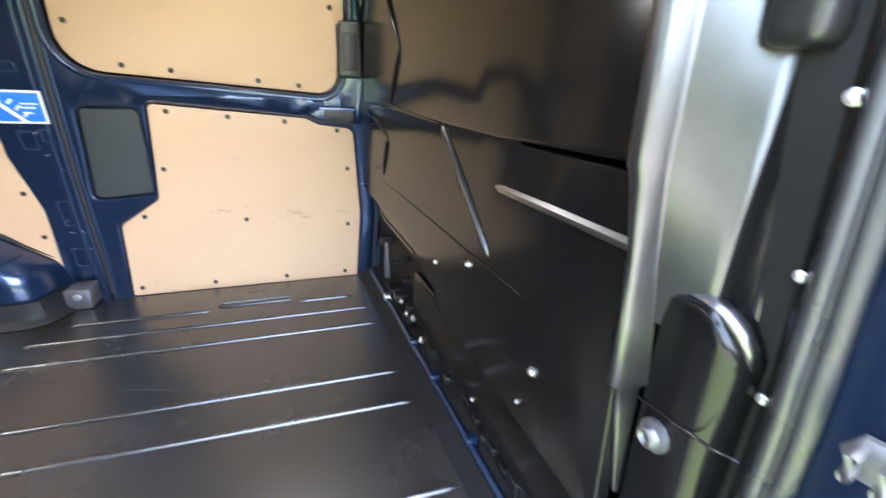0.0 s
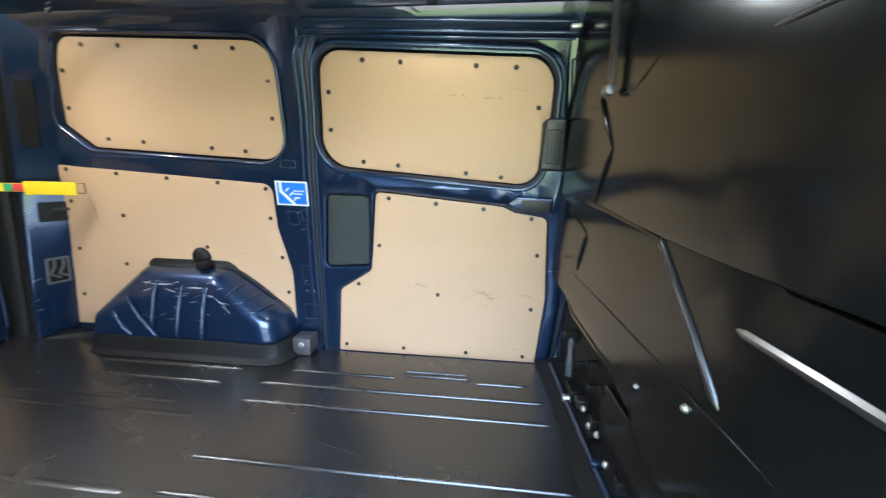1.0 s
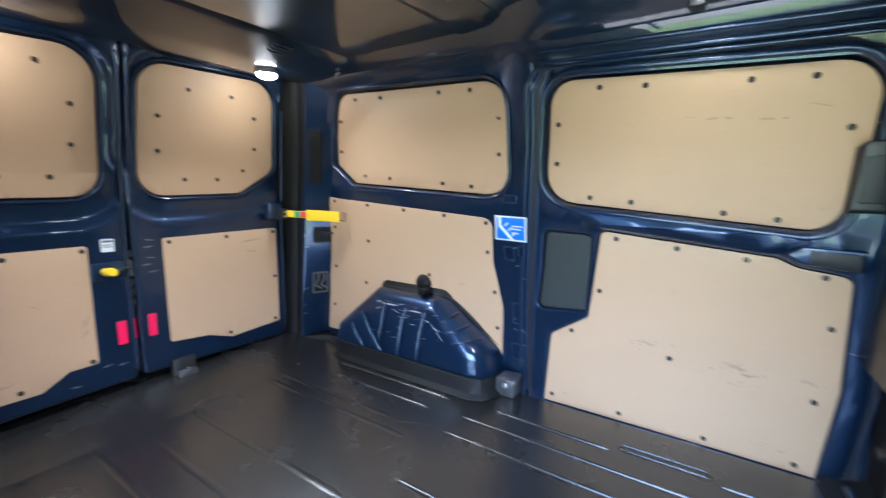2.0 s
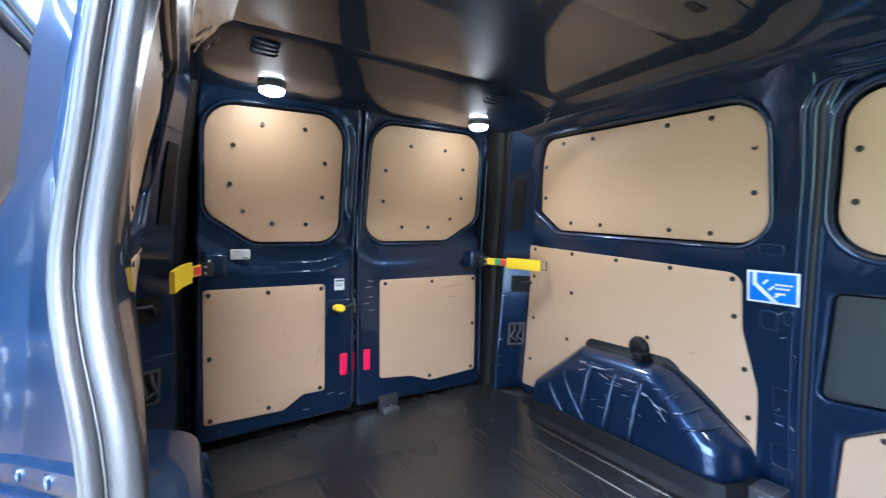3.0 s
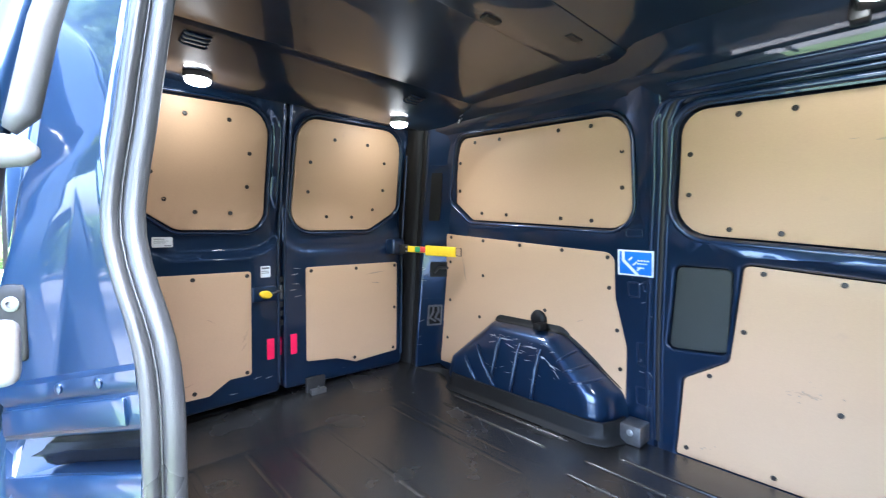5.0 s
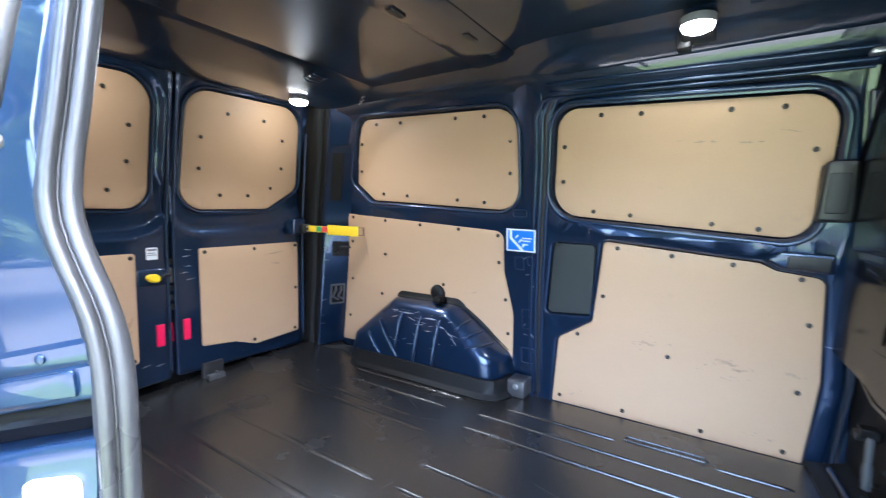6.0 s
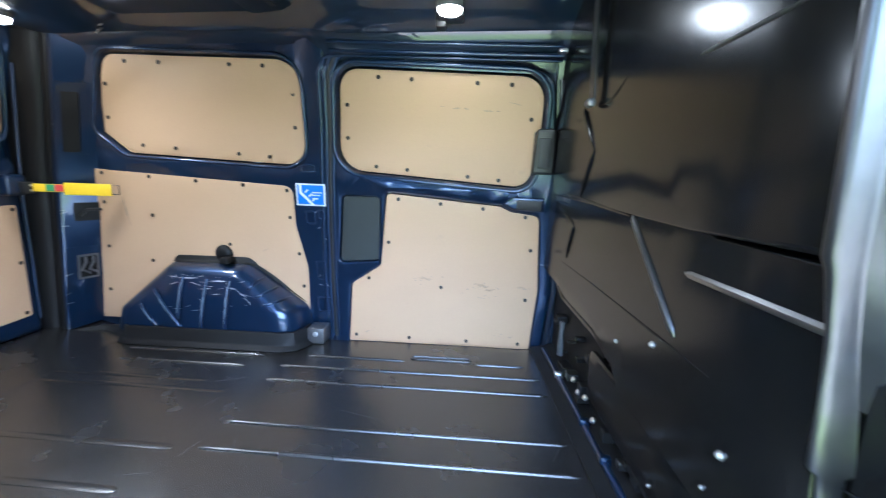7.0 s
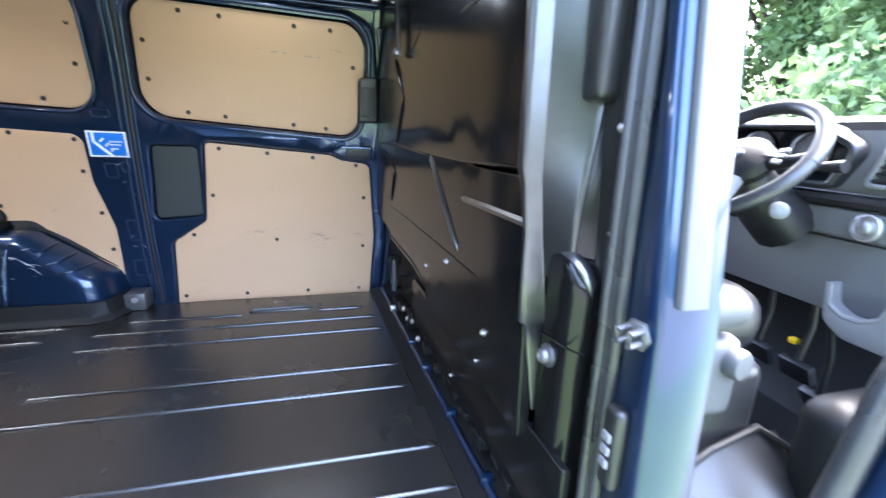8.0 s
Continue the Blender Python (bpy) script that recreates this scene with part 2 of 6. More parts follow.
def shell(outer, holes, place, front, back, edge=0.004, step=0.12, hole_edge=None, bm=None):
    """A plate with holes between the depths front and back, its front rims rounded, laid on a surface by place(u, v, depth)."""
    bm2 = bmesh.new()
    hole_edge = edge if hole_edge is None else hole_edge
    fill = []
    for loop, grow, e in [(outer, -1, edge)] + [(h, 1, hole_edge) for h in holes]:
        rings = []
        for a in (90, 50, 20, 0):
            q = radians(a)
            rings.append((grown(loop, grow * e * (1 - math.cos(q))), front - e * (1 - math.sin(q))))
        rings = [(grown(loop, grow * e), front)] + rings[1:] + [(loop, back)]
        vs = [[bm2.verts.new((p[0], p[1], d)) for p in lp] for lp, d in rings]
        k = len(loop)
        for r0, r1 in zip(vs, vs[1:]):
            for i in range(k):
                bm2.faces.new((r0[i], r0[(i + 1) % k], r1[(i + 1) % k], r1[i]))
        for i in range(k):
            fill.append(bm2.edges.get((vs[0][i], vs[0][(i + 1) % k])))
    bmesh.ops.triangle_fill(bm2, use_beauty=True, use_dissolve=False, edges=fill)
    for axis in (0, 1):
        lo, hi = min(p[axis] for p in outer), max(p[axis] for p in outer)
        k = int((hi - lo) / step)
        for i in range(1, k + 1):
            co = [0, 0, 0]
            co[axis] = lo + (hi - lo) * i / (k + 1)
            no = [0, 0, 0]
            no[axis] = 1
            bmesh.ops.bisect_plane(bm2, geom=bm2.verts[:] + bm2.edges[:] + bm2.faces[:], plane_co=co, plane_no=no, dist=1e-5)
    for v in bm2.verts:
        v.co = place(*v.co)
    if bm is None:
        return bm2
    tmp = bpy.data.meshes.new("joined")
    bm2.to_mesh(tmp)
    bm2.free()
    bm.from_mesh(tmp)
    bpy.data.meshes.remove(tmp)
    return bm


def tube(bm, pts, r, n=8, cap=True, flat=1.0):
    """A round bar along points; r may be one radius or one a point."""
    pts = [Vector(p) for p in pts]
    rs = r if isinstance(r, (list, tuple)) else [r] * len(pts)
    rings, up = [], None
    for i, p in enumerate(pts):
        d = (pts[min(i + 1, len(pts) - 1)] - pts[max(i - 1, 0)]).normalized()
        if up is None:
            up = Vector((0, 0, 1)) if abs(d.z) < 0.9 else Vector((0, 1, 0))
        a = d.cross(up).normalized()
        b = a.cross(d).normalized()
        up = b
        rings.append([bm.verts.new(p + (a * math.cos(q) + b * flat * math.sin(q)) * rs[i]) for q in (2 * math.pi * k / n for k in range(n))])
    for r0, r1 in zip(rings, rings[1:]):
        for k in range(n):
            bm.faces.new((r0[k], r0[(k + 1) % n], r1[(k + 1) % n], r1[k]))
    if cap:
        bm.faces.new(rings[0][::-1])
        bm.faces.new(rings[-1])
    return bm


def sweep(bm, section, path, cap=True):
    """A closed section (a, b) carried along a path of (origin, a-axis, b-axis)."""
    rings = [[bm.verts.new(Vector(o) + Vector(u) * a + Vector(w) * b) for a, b in section] for o, u, w in path]
    n = len(section)
    for r0, r1 in zip(rings, rings[1:]):
        for k in range(n):
            bm.faces.new((r0[k], r0[(k + 1) % n], r1[(k + 1) % n], r1[k]))
    if cap:
        bm.faces.new(rings[0][::-1])
        bm.faces.new(rings[-1])
    return bm


def sheet(bm, rows, thick, off):
    """A sheet through a grid of points, given a thickness along off."""
    off = Vector(off).normalized() * thick
    a = [[bm.verts.new(Vector(p)) for p in r] for r in rows]
    b = [[bm.verts.new(Vector(p) + off) for p in r] for r in rows]
    m, n = len(rows), len(rows[0])
    for g in (a, b):
        for i in range(m - 1):
            for j in range(n - 1):
                bm.faces.new((g[i][j], g[i][j + 1], g[i + 1][j + 1], g[i + 1][j]))
    for i in range(m - 1):
        for j in (0, n - 1):
            bm.faces.new((a[i][j], a[i + 1][j], b[i + 1][j], b[i][j]))
    for j in range(n - 1):
        for i in (0, m - 1):
            bm.faces.new((a[i][j], a[i][j + 1], b[i][j + 1], b[i][j]))
    return bm


def block(bm, lo, hi, r=0.003, seg=2):
    """A box with rounded edges, between two corners."""
    t = bmesh.new()
    bmesh.ops.create_cube(t, size=1)
    lo, hi = Vector(lo), Vector(hi)
    for v in t.verts:
        v.co = Vector([lo[i] + (v.co[i] + 0.5) * (hi[i] - lo[i]) for i in range(3)])
    if r:
        bmesh.ops.bevel(t, geom=t.edges[:], offset=min(r, 0.45 * min(hi - lo)), segments=seg, profile=0.5, affect='EDGES')
    tmp = bpy.data.meshes.new("joined")
    t.to_mesh(tmp)
    t.free()
    bm.from_mesh(tmp)
    bpy.data.meshes.remove(tmp)
    return bm


def turned(bm, profile, m, n=16):
    """A body of revolution round z from (radius, height) pairs, moved by the matrix m."""
    rings = []
    for r, h in profile:
        rings.append([bm.verts.new(m @ Vector((r * math.cos(2 * math.pi * k / n), r * math.sin(2 * math.pi * k / n), h))) for k in range(n)])
    for r0, r1 in zip(rings, rings[1:]):
        for k in range(n):
            bm.faces.new((r0[k], r0[(k + 1) % n], r1[(k + 1) % n], r1[k]))
    bm.faces.new(rings[0][::-1])
    bm.faces.new(rings[-1])
    return bm


# ---- the shape of the van's body ----
MID = 0.05                      # the van's middle line, in y
ZS = [-0.3, 0.0, 0.3, 0.5, 0.65, 0.8, 0.95, 1.1, 1.25, 1.35]
YS = [0.96, 0.955, 0.93, 0.895, 0.86, 0.828, 0.795, 0.745, 0.69, 0.62]


def ramp01(v):
    return min(1.0, max(0.0, v))


def wall_y(x, z):
    """Half-width of the body: it narrows towards the roof, and at the foot towards the rear."""
    back = ramp01((-0.95 - x) / 0.1)
    return (float(np.interp(z, ZS, YS)) + back * (0.03 * ramp01((z - 0.85) / 0.25) + 0.05 * ramp01((z - 1.15) / 0.2))
            - 0.045 * ramp01((-1 - x) / 1.1) * ramp01((0.75 - z) / 0.4))


def side_place(near=False, dx=0.0, dy=0.0, bulge=None):
    """Lays (x, z, depth) on a side of the body; depth counts towards the inside."""
    def place(u, v, d):
        if bulge:
            d = d + bulge(u, v) * (1 if d > -0.004 else 0)
        y = wall_y(u, v) - d + dy
        return Vector((u + dx, 2 * MID - y if near else y, v))
    return place


def rear_x(y, z):
    return -2.225 - 0.05 * y + max(0.0, z - 0.9) * 0.22


def rear_place(u, v, d):
    return Vector((rear_x(u, v) + d, u, v))


def bulk_x(y):
    return 0.055 - 0.085 * y


def bulk_place(u, v, d):
    return Vector((bulk_x(u) - d, u, v))


def screw_mesh():
    bm = bmesh.new()
    turned(bm, [(0.0098, -0.001), (0.0094, 0.0016), (0.0078, 0.0024), (0.0046, 0.0020), (0.0040, 0.0006)], Matrix.Identity(4), 10)
    return finish(bm, "screw", SCREW, 50)


SCREW_MESH = screw_mesh()


def screws(panel, place, spots, depth, size=1.0):
    for u, v in spots:
        p = place(u, v, depth)
        n = (place(u, v, depth + 0.01) - p).normalized()
        ob = new("screw", SCREW_MESH)
        ob.parent = panel
        ob.matrix_basis = Matrix.Translation(p) @ n.to_track_quat("Z", "Y").to_matrix().to_4x4() @ Matrix.Scale(size, 4)


def streak(place, u, v, du, dv, depth, width, mat, parent, name="scuff"):
    """A thin irregular mark on a panel."""
    rnd = random.Random(int((u * 7 + v * 13) * 1000))
    k = 7
    n = Vector((-dv, du)).normalized()
    top, bot = [], []
    for i in range(k + 1):
        f = i / k
        w = width * (0.25 + 0.75 * math.sin(math.pi * f)) * rnd.uniform(0.4, 1.1)
        o = rnd.uniform(-0.5, 0.5) * width
        a, b = u + du * f + n.x * o, v + dv * f + n.y * o
        top.append((a + n.x * w, b + n.y * w))
        bot.append((a - n.x * w, b - n.y * w))
    bm = bmesh.new()
    rows = [[place(a, b, depth) for a, b in top], [place(a, b, depth) for a, b in bot]]
    q = [[bm.verts.new(p) for p in r] for r in rows]
    for i in range(k):
        bm.faces.new((q[0][i], q[0][i + 1], q[1][i + 1], q[1][i]))
    return part(name, bm, mat, parent)

# ---- floor ----
FAR_EDGE = 0.905


def floor_liner():
    """Black moulded load-floor liner with raised ribs running along the van."""
    ob = holder("floor", "black moulded plastic load floor liner with raised ribs", "floor", kind="structure")
    out = fillet([(-2.46, -0.66, 0.005), (0.105, -0.66, 0.03), (-0.03, FAR_EDGE, 0.01), (-2.46, FAR_EDGE, 0.005)], 3)
    part("liner", shell(out, [], lambda u, v, d: Vector((u, v, d)), 0.0, -0.03, edge=0.006, step=0.25), LINER, ob)

    # the liner rises gently to the sill under the rear doors
    bm = bmesh.new()
    lip = [(-1.93, -0.004), (-1.97, 0.0008), (-2.03, 0.006), (-2.10, 0.019), (-2.17, 0.038), (-2.215, 0.052), (-2.25, 0.059), (-2.30, 0.062), (-2.46, 0.062)]
    sheet(bm, [[(x, y, z) for x, z in lip] for y in (-0.66, -0.3, 0.1, 0.5, FAR_EDGE)], 0.004, (0, 0, -1))
    part("rear_lip", bm, LINER, ob, sharp=40)

    def rib(x0, x1, y, w=0.0080, h=0.0062, name="rib"):
        bm = bmesh.new()
        sec = [(-w, -0.002), (-w, 0.0008), (-w * 0.62, h * 0.8), (-w * 0.2, h), (w * 0.2, h), (w * 0.62, h * 0.8), (w, 0.0008), (w, -0.002)]
        xs = [x0, x0 + 0.012, x0 + 0.03, x1 - 0.03, x1 - 0.012, x1]
        ks = [0.15, 0.75, 1, 1, 0.75, 0.15]
        rings = []
        for x, k in zip(xs, ks):
            rings.append([bm.verts.new((x, y + a * (0.4 + 0.6 * k), b * k if b > 0 else b)) for a, b in sec])
        for r0, r1 in zip(rings, rings[1:]):
            for i in range(len(sec) - 1):
                bm.faces.new((r0[i], r0[i + 1], r1[i + 1], r1[i]))
        bm.faces.new(rings[0])
        bm.faces.new(rings[-1][::-1])
        return part(name, bm, LINER, ob, sharp=60)
    rib(-1.10, -0.034, 0.490)
    rib(-1.10, -0.047, 0.610)
    rib(-1.088, -0.010, 0.206)
    rib(-1.084, 0.001, 0.072)
    rib(-1.08, 0.035, -0.205)
    rib(-1.08, 0.047, -0.340)
    rib(-1.08, 0.07, -0.52)
    rib(-1.84, -1.21, 0.694)
    rib(-1.80, -1.24, 0.590)
    rib(-1.02, -0.60, 0.715)
    rib(-0.30, -0.10, 0.715)
    for y, a, b in ((0.455, -2.12, -1.32), (0.385, -2.0, -1.20), (0.065, -2.2, -1.16), (-0.11, -2.2, -1.18), (-0.245, -2.25, -1.2), (-0.42, -2.2, -1.2)):
        rib(max(a, -1.95), b, y, 0.013, 0.0022)
    # the long raised slot between the ribs
    bm = bmesh.new()
    loop = fillet([(-0.575, 0.735, 0.011), (-0.32, 0.735, 0.011), (-0.32, 0.765, 0.011), (-0.575, 0.765, 0.011)], 4)
    tube(bm, [(a, b, 0.0005) for a, b in loop] + [(loop[0][0], loop[0][1], 0.0005)], 0.0045, 6, cap=False)
    part("raised_slot", bm, LINER, ob, sharp=80)
    # upstand along the rear corner and the wheel arches
    for near in (False, True):
        bm = bmesh.new()
        pts = [(-2.24, 0.735), (-2.19, 0.742), (-2.15, 0.775), (-2.10, 0.835), (-2.03, 0.842), (-1.965, 0.815), (-1.93, 0.768), (-1.90, 0.752), (-1.16, 0.752), (-1.112, 0.770), (-1.085, 0.83), (-1.08, 0.90)]
        sec = [(0.0, -0.005), (-0.030, 0.002), (-0.027, 0.008), (-0.012, 0.016), (-0.007, 0.026), (-0.001, 0.070), (0.003, 0.078), (0.012, 0.080), (0.016, 0.0)]
        path = []
        for i, (x, y) in enumerate(pts):
            a, b = Vector(pts[max(0, i - 1)]), Vector(pts[min(len(pts) - 1, i + 1)])
            t = (b - a).normalized()
            n = Vector((-t.y, t.x, 0))
            yy = 2 * MID - y if near else y
            if near:
                n.y = -n.y
            path.append(((x, yy, 0), n, (0, 0, 0.5 if x < -1.95 else 0.97)))
        sweep(bm, sec, path)
        part("upstand", bm, MATTE, ob, sharp=40)
    # dusty scuffs left by loads
    rnd = random.Random(14)
    for k in range(24):
        u, v = rnd.uniform(-1.9, -0.05), rnd.uniform(-0.35, 0.74)
        streak(lambda a, b, d: Vector((a, b, d)), u, v, rnd.uniform(-0.16, 0.16), rnd.uniform(-0.10, 0.10), 0.0006, rnd.uniform(0.0003, 0.0010), DUST, ob, "scuff")
    # thin raised border along the bulkhead end
    bm = bmesh.new()
    sweep(bm, [(-0.012, -0.002), (-0.008, 0.006), (0.006, 0.006), (0.012, -0.002)],
          [((-0.005, 0.87, 0), (1, 0.085, 0), (0, 0, 1)), ((0.052, 0.10, 0), (1, 0.085, 0), (0, 0, 1)), ((0.095, -0.62, 0), (1, 0.085, 0), (0, 0, 1))])
    part("border", bm, LINER, ob)
    return ob


floor_liner()


# ---- ply panels and body sides ----
UL = fillet([(-1.868, 1.254, 0.06), (-1.035, 1.224, 0.10), (-1.052, 0.812, 0.09), (-1.852, 0.858, 0.03), (-1.975, 0.958, 0.04)])
LL = fillet([(-2.034, 0.786, 0.008), (-1.118, 0.722, 0.04), (-1.128, 0.54, 0.1), (-1.094, 0.35, 0.08), (-1.104, 0.06, 0.01), (-2.16, 0.06, 0.01)])
UR = fillet([(-0.858, 1.186, 0.08), (-0.066, 1.150, 0.09), (-0.068, 0.968, 0.01), (-0.092, 0.955, 0.01), (-0.096, 0.733, 0.07), (-0.905, 0.802, 0.10)])
LR = fillet([(-0.702, 0.700, 0.02), (-0.217, 0.653, 0.01), (-0.170, 0.630, 0.01), (-0.050, 0.613, 0.03), (-0.031, 0.27, 0.06),
             (-0.056, -0.024, 0.006), (-0.915, -0.022, 0.006), (-0.889, 0.272, 0.03), (-0.748, 0.366, 0.03)])
PADS = fillet([(-0.898, 0.684, 0.02), (-0.735, 0.682, 0.02), (-0.757, 0.392, 0.02), (-0.940, 0.378, 0.02)])
UL_SCREWS = [(-1.780, 1.225), (-1.631, 1.219), (-1.327, 1.209), (-1.187, 1.203), (-1.076, 1.098), (-1.085, 0.968), (-1.789, 0.890),
             (-1.638, 0.879), (-1.350, 0.858), (-1.212, 0.847), (-1.889, 1.139), (-1.924, 1.006)]
LL_SCREWS = [(-2.001, 0.768), (-1.778, 0.754), (-1.559, 0.739), (-1.342, 0.725), (-1.144, 0.704), (-1.147, 0.583), (-1.126, 0.412), (-1.120, 0.252),
             (-1.799, 0.578), (-1.451, 0.449), (-2.085, 0.207), (-2.022, 0.635), (-2.045, 0.425), (-1.84, 0.36)]
UR_SCREWS = [(-0.708, 1.153), (-0.578, 1.145), (-0.324, 1.131), (-0.193, 1.125), (-0.110, 1.002), (-0.745, 0.813), (-0.613, 0.801),
             (-0.357, 0.776), (-0.228, 0.763), (-0.845, 1.055), (-0.858, 0.928)]
LR_SCREWS = [(-0.653, 0.676), (-0.470, 0.659), (-0.288, 0.642), (-0.107, 0.613 - 0.004), (-0.075, 0.460), (-0.084, 0.223), (-0.882, 0.011),
             (-0.623, 0.007), (-0.349, 0.004), (-0.107, 0.002), (-0.707, 0.479), (-0.809, 0.302), (-0.470, 0.269)]


def ridge(a, b, amp, width, x0, x1):
    """A rounded roll along the line z = a + b x."""
    def f(u, v):
        g = math.exp(-((v - a - b * u) / width) ** 2)
        return amp * g * ramp01((u - x0) / 0.06) * ramp01((x1 - u) / 0.06)
    return f


def ply(name, outline, place, front, back, spots, parent, label, size=1.0):
    p = part(name, shell(outline, [], place, front, back, edge=0.0015, step=0.09), PLY, parent, label)
    screws(p, place, spots, front + 0.0022, size * 0.88)
    return p


def body_side(near):
    """The fixed rear half of a body side: inner steel frame, ply panels, pillar and wheel arch."""
    ob = holder("wall_south" if near else "wall_north", "dark blue painted steel van side lined with birch ply panels", "wall", kind="structure")
    place = side_place(near, bulge=ridge(0.70, -0.063, 0.012, 0.022, -2.0, -1.02))
    flat = side_place(near)
    out = fillet([(-2.21, -0.06), (-0.994, -0.06), (-0.994, 0.29, 0.1), (-0.957, 0.78, 0.1), (-0.915, 1.165, 0.1), (-0.898, 1.35), (-2.15, 1.35)], 4)
    if near:
        out = fillet([(-2.21, -0.06), (-1.06, -0.06), (-1.06, 0.62, 0.05), (-1.035, 0.76, 0.05), (-1.008, 0.86, 0.05), (-1.0, 1.165, 0.1), (-0.98, 1.35), (-2.15, 1.35)], 4)
    part("inner_frame", shell(out, [grown(UL, 0.007)], place, 0.0, -0.024 if near else -0.05, edge=0.006, hole_edge=0.014, step=0.07), BLUE, ob)
    part("outer_skin", shell(out, [], flat, -0.033 if near else -0.055, -0.036 if near else -0.06, edge=0.001, step=0.15), BLUE, ob)
    ply("upper_panel", UL, flat, -0.020, -0.030, UL_SCREWS, ob, "pale birch ply panel with dark screws")
    q = ply("lower_panel", LL, flat, 0.0055, 0.0005, LL_SCREWS, ob, "pale birch ply panel with dark screws")
    if not near:
        streak(flat, -1.93, 0.66, 0.012, -0.14, 0.0062, 0.004, SCUFF, q)
        streak(flat, -1.30, 0.42, 0.03, 0.012, 0.0062, 0.002, SCUFF, q)
    # rolled rim round the window opening
    bm = bmesh.new()
    rim = grown(UL, 0.016)
    tube(bm, [flat(a, b, 0.001) for a, b in rim] + [flat(rim[0][0], rim[0][1], 0.001)], 0.0075, 8, cap=False)
    part("window_rim", bm, BLUE, ob, sharp=80)
    # pressed beads along the pillar beside the door
    edge = [(-0.994, 0.0), (-0.994, 0.29), (-0.978, 0.55), (-0.957, 0.78), (-0.935, 0.98), (-0.915, 1.165), (-0.885, 1.215), (-0.84, 1.232)]
    for k, (dx, r) in enumerate(() if near else ((-0.002, 0.011), (0.027, 0.010), (-0.024, 0.009))):
        bm = bmesh.new()
        tube(bm, [flat(a + dx, b, 0.003 - r) for a, b in edge], r, 14)
        part("pillar_bead", bm, BLUE, ob, sharp=80)
    if not near:
        bm = bmesh.new()
        tube(bm, [flat(a + 0.013, b, -0.011) for a, b in edge], 0.013, 12)
        part("gap_seal", bm, DARKRUB, ob, "dark rubber seal in the door gap", sharp=80)
    # pressed pockets in the pillar
    for u, v, w, h in () if near else ((-1.055, 0.585, 0.020, 0.028), (-1.005, 0.598, 0.012, 0.02), (-1.035, 0.33, 0.018, 0.045), (-1.04, 0.80, 0.03, 0.014), (-1.03, 0.16, 0.03, 0.035)):
        o = fillet([(u - w, v - h, 0.008), (u + w, v - h, 0.008), (u + w, v + h, 0.008), (u - w, v + h, 0.008)], 3)
        bm = bmesh.new()
        tube(bm, [flat(a, b, 0.0) for a, b in o] + [flat(o[0][0], o[0][1], 0.0)], 0.0035, 6, cap=False)
        part("pressed_pocket", bm, BLUE, ob, sharp=80)
    rnd = random.Random(5 + near)
    for i in range(0 if near else 9):
        streak(flat, -1.085 + rnd.uniform(0, 0.09), 0.2 + 0.45 * rnd.random(), rnd.uniform(-0.02, 0.025), rnd.uniform(-0.03, 0.01), 0.0012, 0.0016, SCRATCH, ob, "scratch")
    # foot bracket of the pillar
    yy = (lambda v: 2 * MID - v) if near else (lambda v: v)
    bm = bmesh.new()
    ys = sorted((yy(0.838), yy(0.93)))
    block(bm, (-1.080, ys[0], 0.0), (-1.002, ys[1], 0.075), 0.006)
    br = part("foot_bracket", bm, DULLSTEEL, ob, "bare grey steel foot bracket")
    bm = bmesh.new()
    turned(bm, [(0.012, 0), (0.012, 0.004), (0.006, 0.006)], Matrix.Translation((-1.04, yy(0.838), 0.048)) @ Vector((0, yy(0) - yy(1), 0)).to_track_quat("Z", "Y").to_matrix().to_4x4(), 12)
    part("bolt", bm, STEEL, br)
    # rear corner post
    bm = bmesh.new()

    def post_front(z):
        """The front corner of the post, and where its face meets the side."""
        zs = [-0.03, 0.13, 0.45, 0.75, 1.03, 1.36]
        wx = float(np.interp(z, [-0.03, 0.06, 0.40, 0.78, 0.96, 1.2, 1.36], [-2.155, -2.150, -2.08, -2.015, -1.955, -1.91, -1.90]))
        return (Vector((float(np.interp(z, zs, [-2.19, -2.183, -2.158, -2.143, -2.095, -2.02])), float(np.interp(z, zs, [0.745, 0.745, 0.745, 0.745, 0.732, 0.69])))),
                Vector((wx, wall_y(wx, z) + 0.012)))
    rings, seal_rows = [], []
    for z in (0.045, 0.09, 0.2, 0.3, 0.45, 0.6, 0.75, 0.85, 0.95, 1.03, 1.12, 1.2, 1.28, 1.36):
        a, b = post_front(z)
        f = (b - a).normalized()
        row = [(a.x - 0.10, a.y + 0.02), (a.x - 0.012, a.y + 0.002), (a.x - 0.004, a.y), (a.x + 0.005 * f.x, a.y + 0.005 * f.y), (a.x + 0.014 * f.x, a.y + 0.014 * f.y + 0.001)]
        row += [tuple(a.lerp(b, 0.6)), tuple(b), (b.x, b.y + 0.05), (a.x - 0.10, b.y + 0.05)]
        rings.append([bm.verts.new((p, yy(q), z)) for p, q in row])
        seal_rows.append([(a.x - 0.013, yy(a.y + 0.0005), z), (a.x - 0.022, yy(a.y - 0.005), z), (a.x - 0.036, yy(a.y - 0.006), z), (a.x - 0.046, yy(a.y + 0.003), z),
                          (a.x - 0.054, yy(a.y - 0.012), z), (a.x - 0.070, yy(a.y - 0.022), z), (a.x - 0.095, yy(a.y - 0.030), z), (a.x - 0.16, yy(a.y - 0.034), z), (a.x - 0.22, yy(a.y - 0.036), z)])
    n = len(rings[0])
    for r0, r1 in zip(rings, rings[1:]):
        for i in range(n):
            bm.faces.new((r0[i], r0[(i + 1) % n], r1[(i + 1) % n], r1[i]))
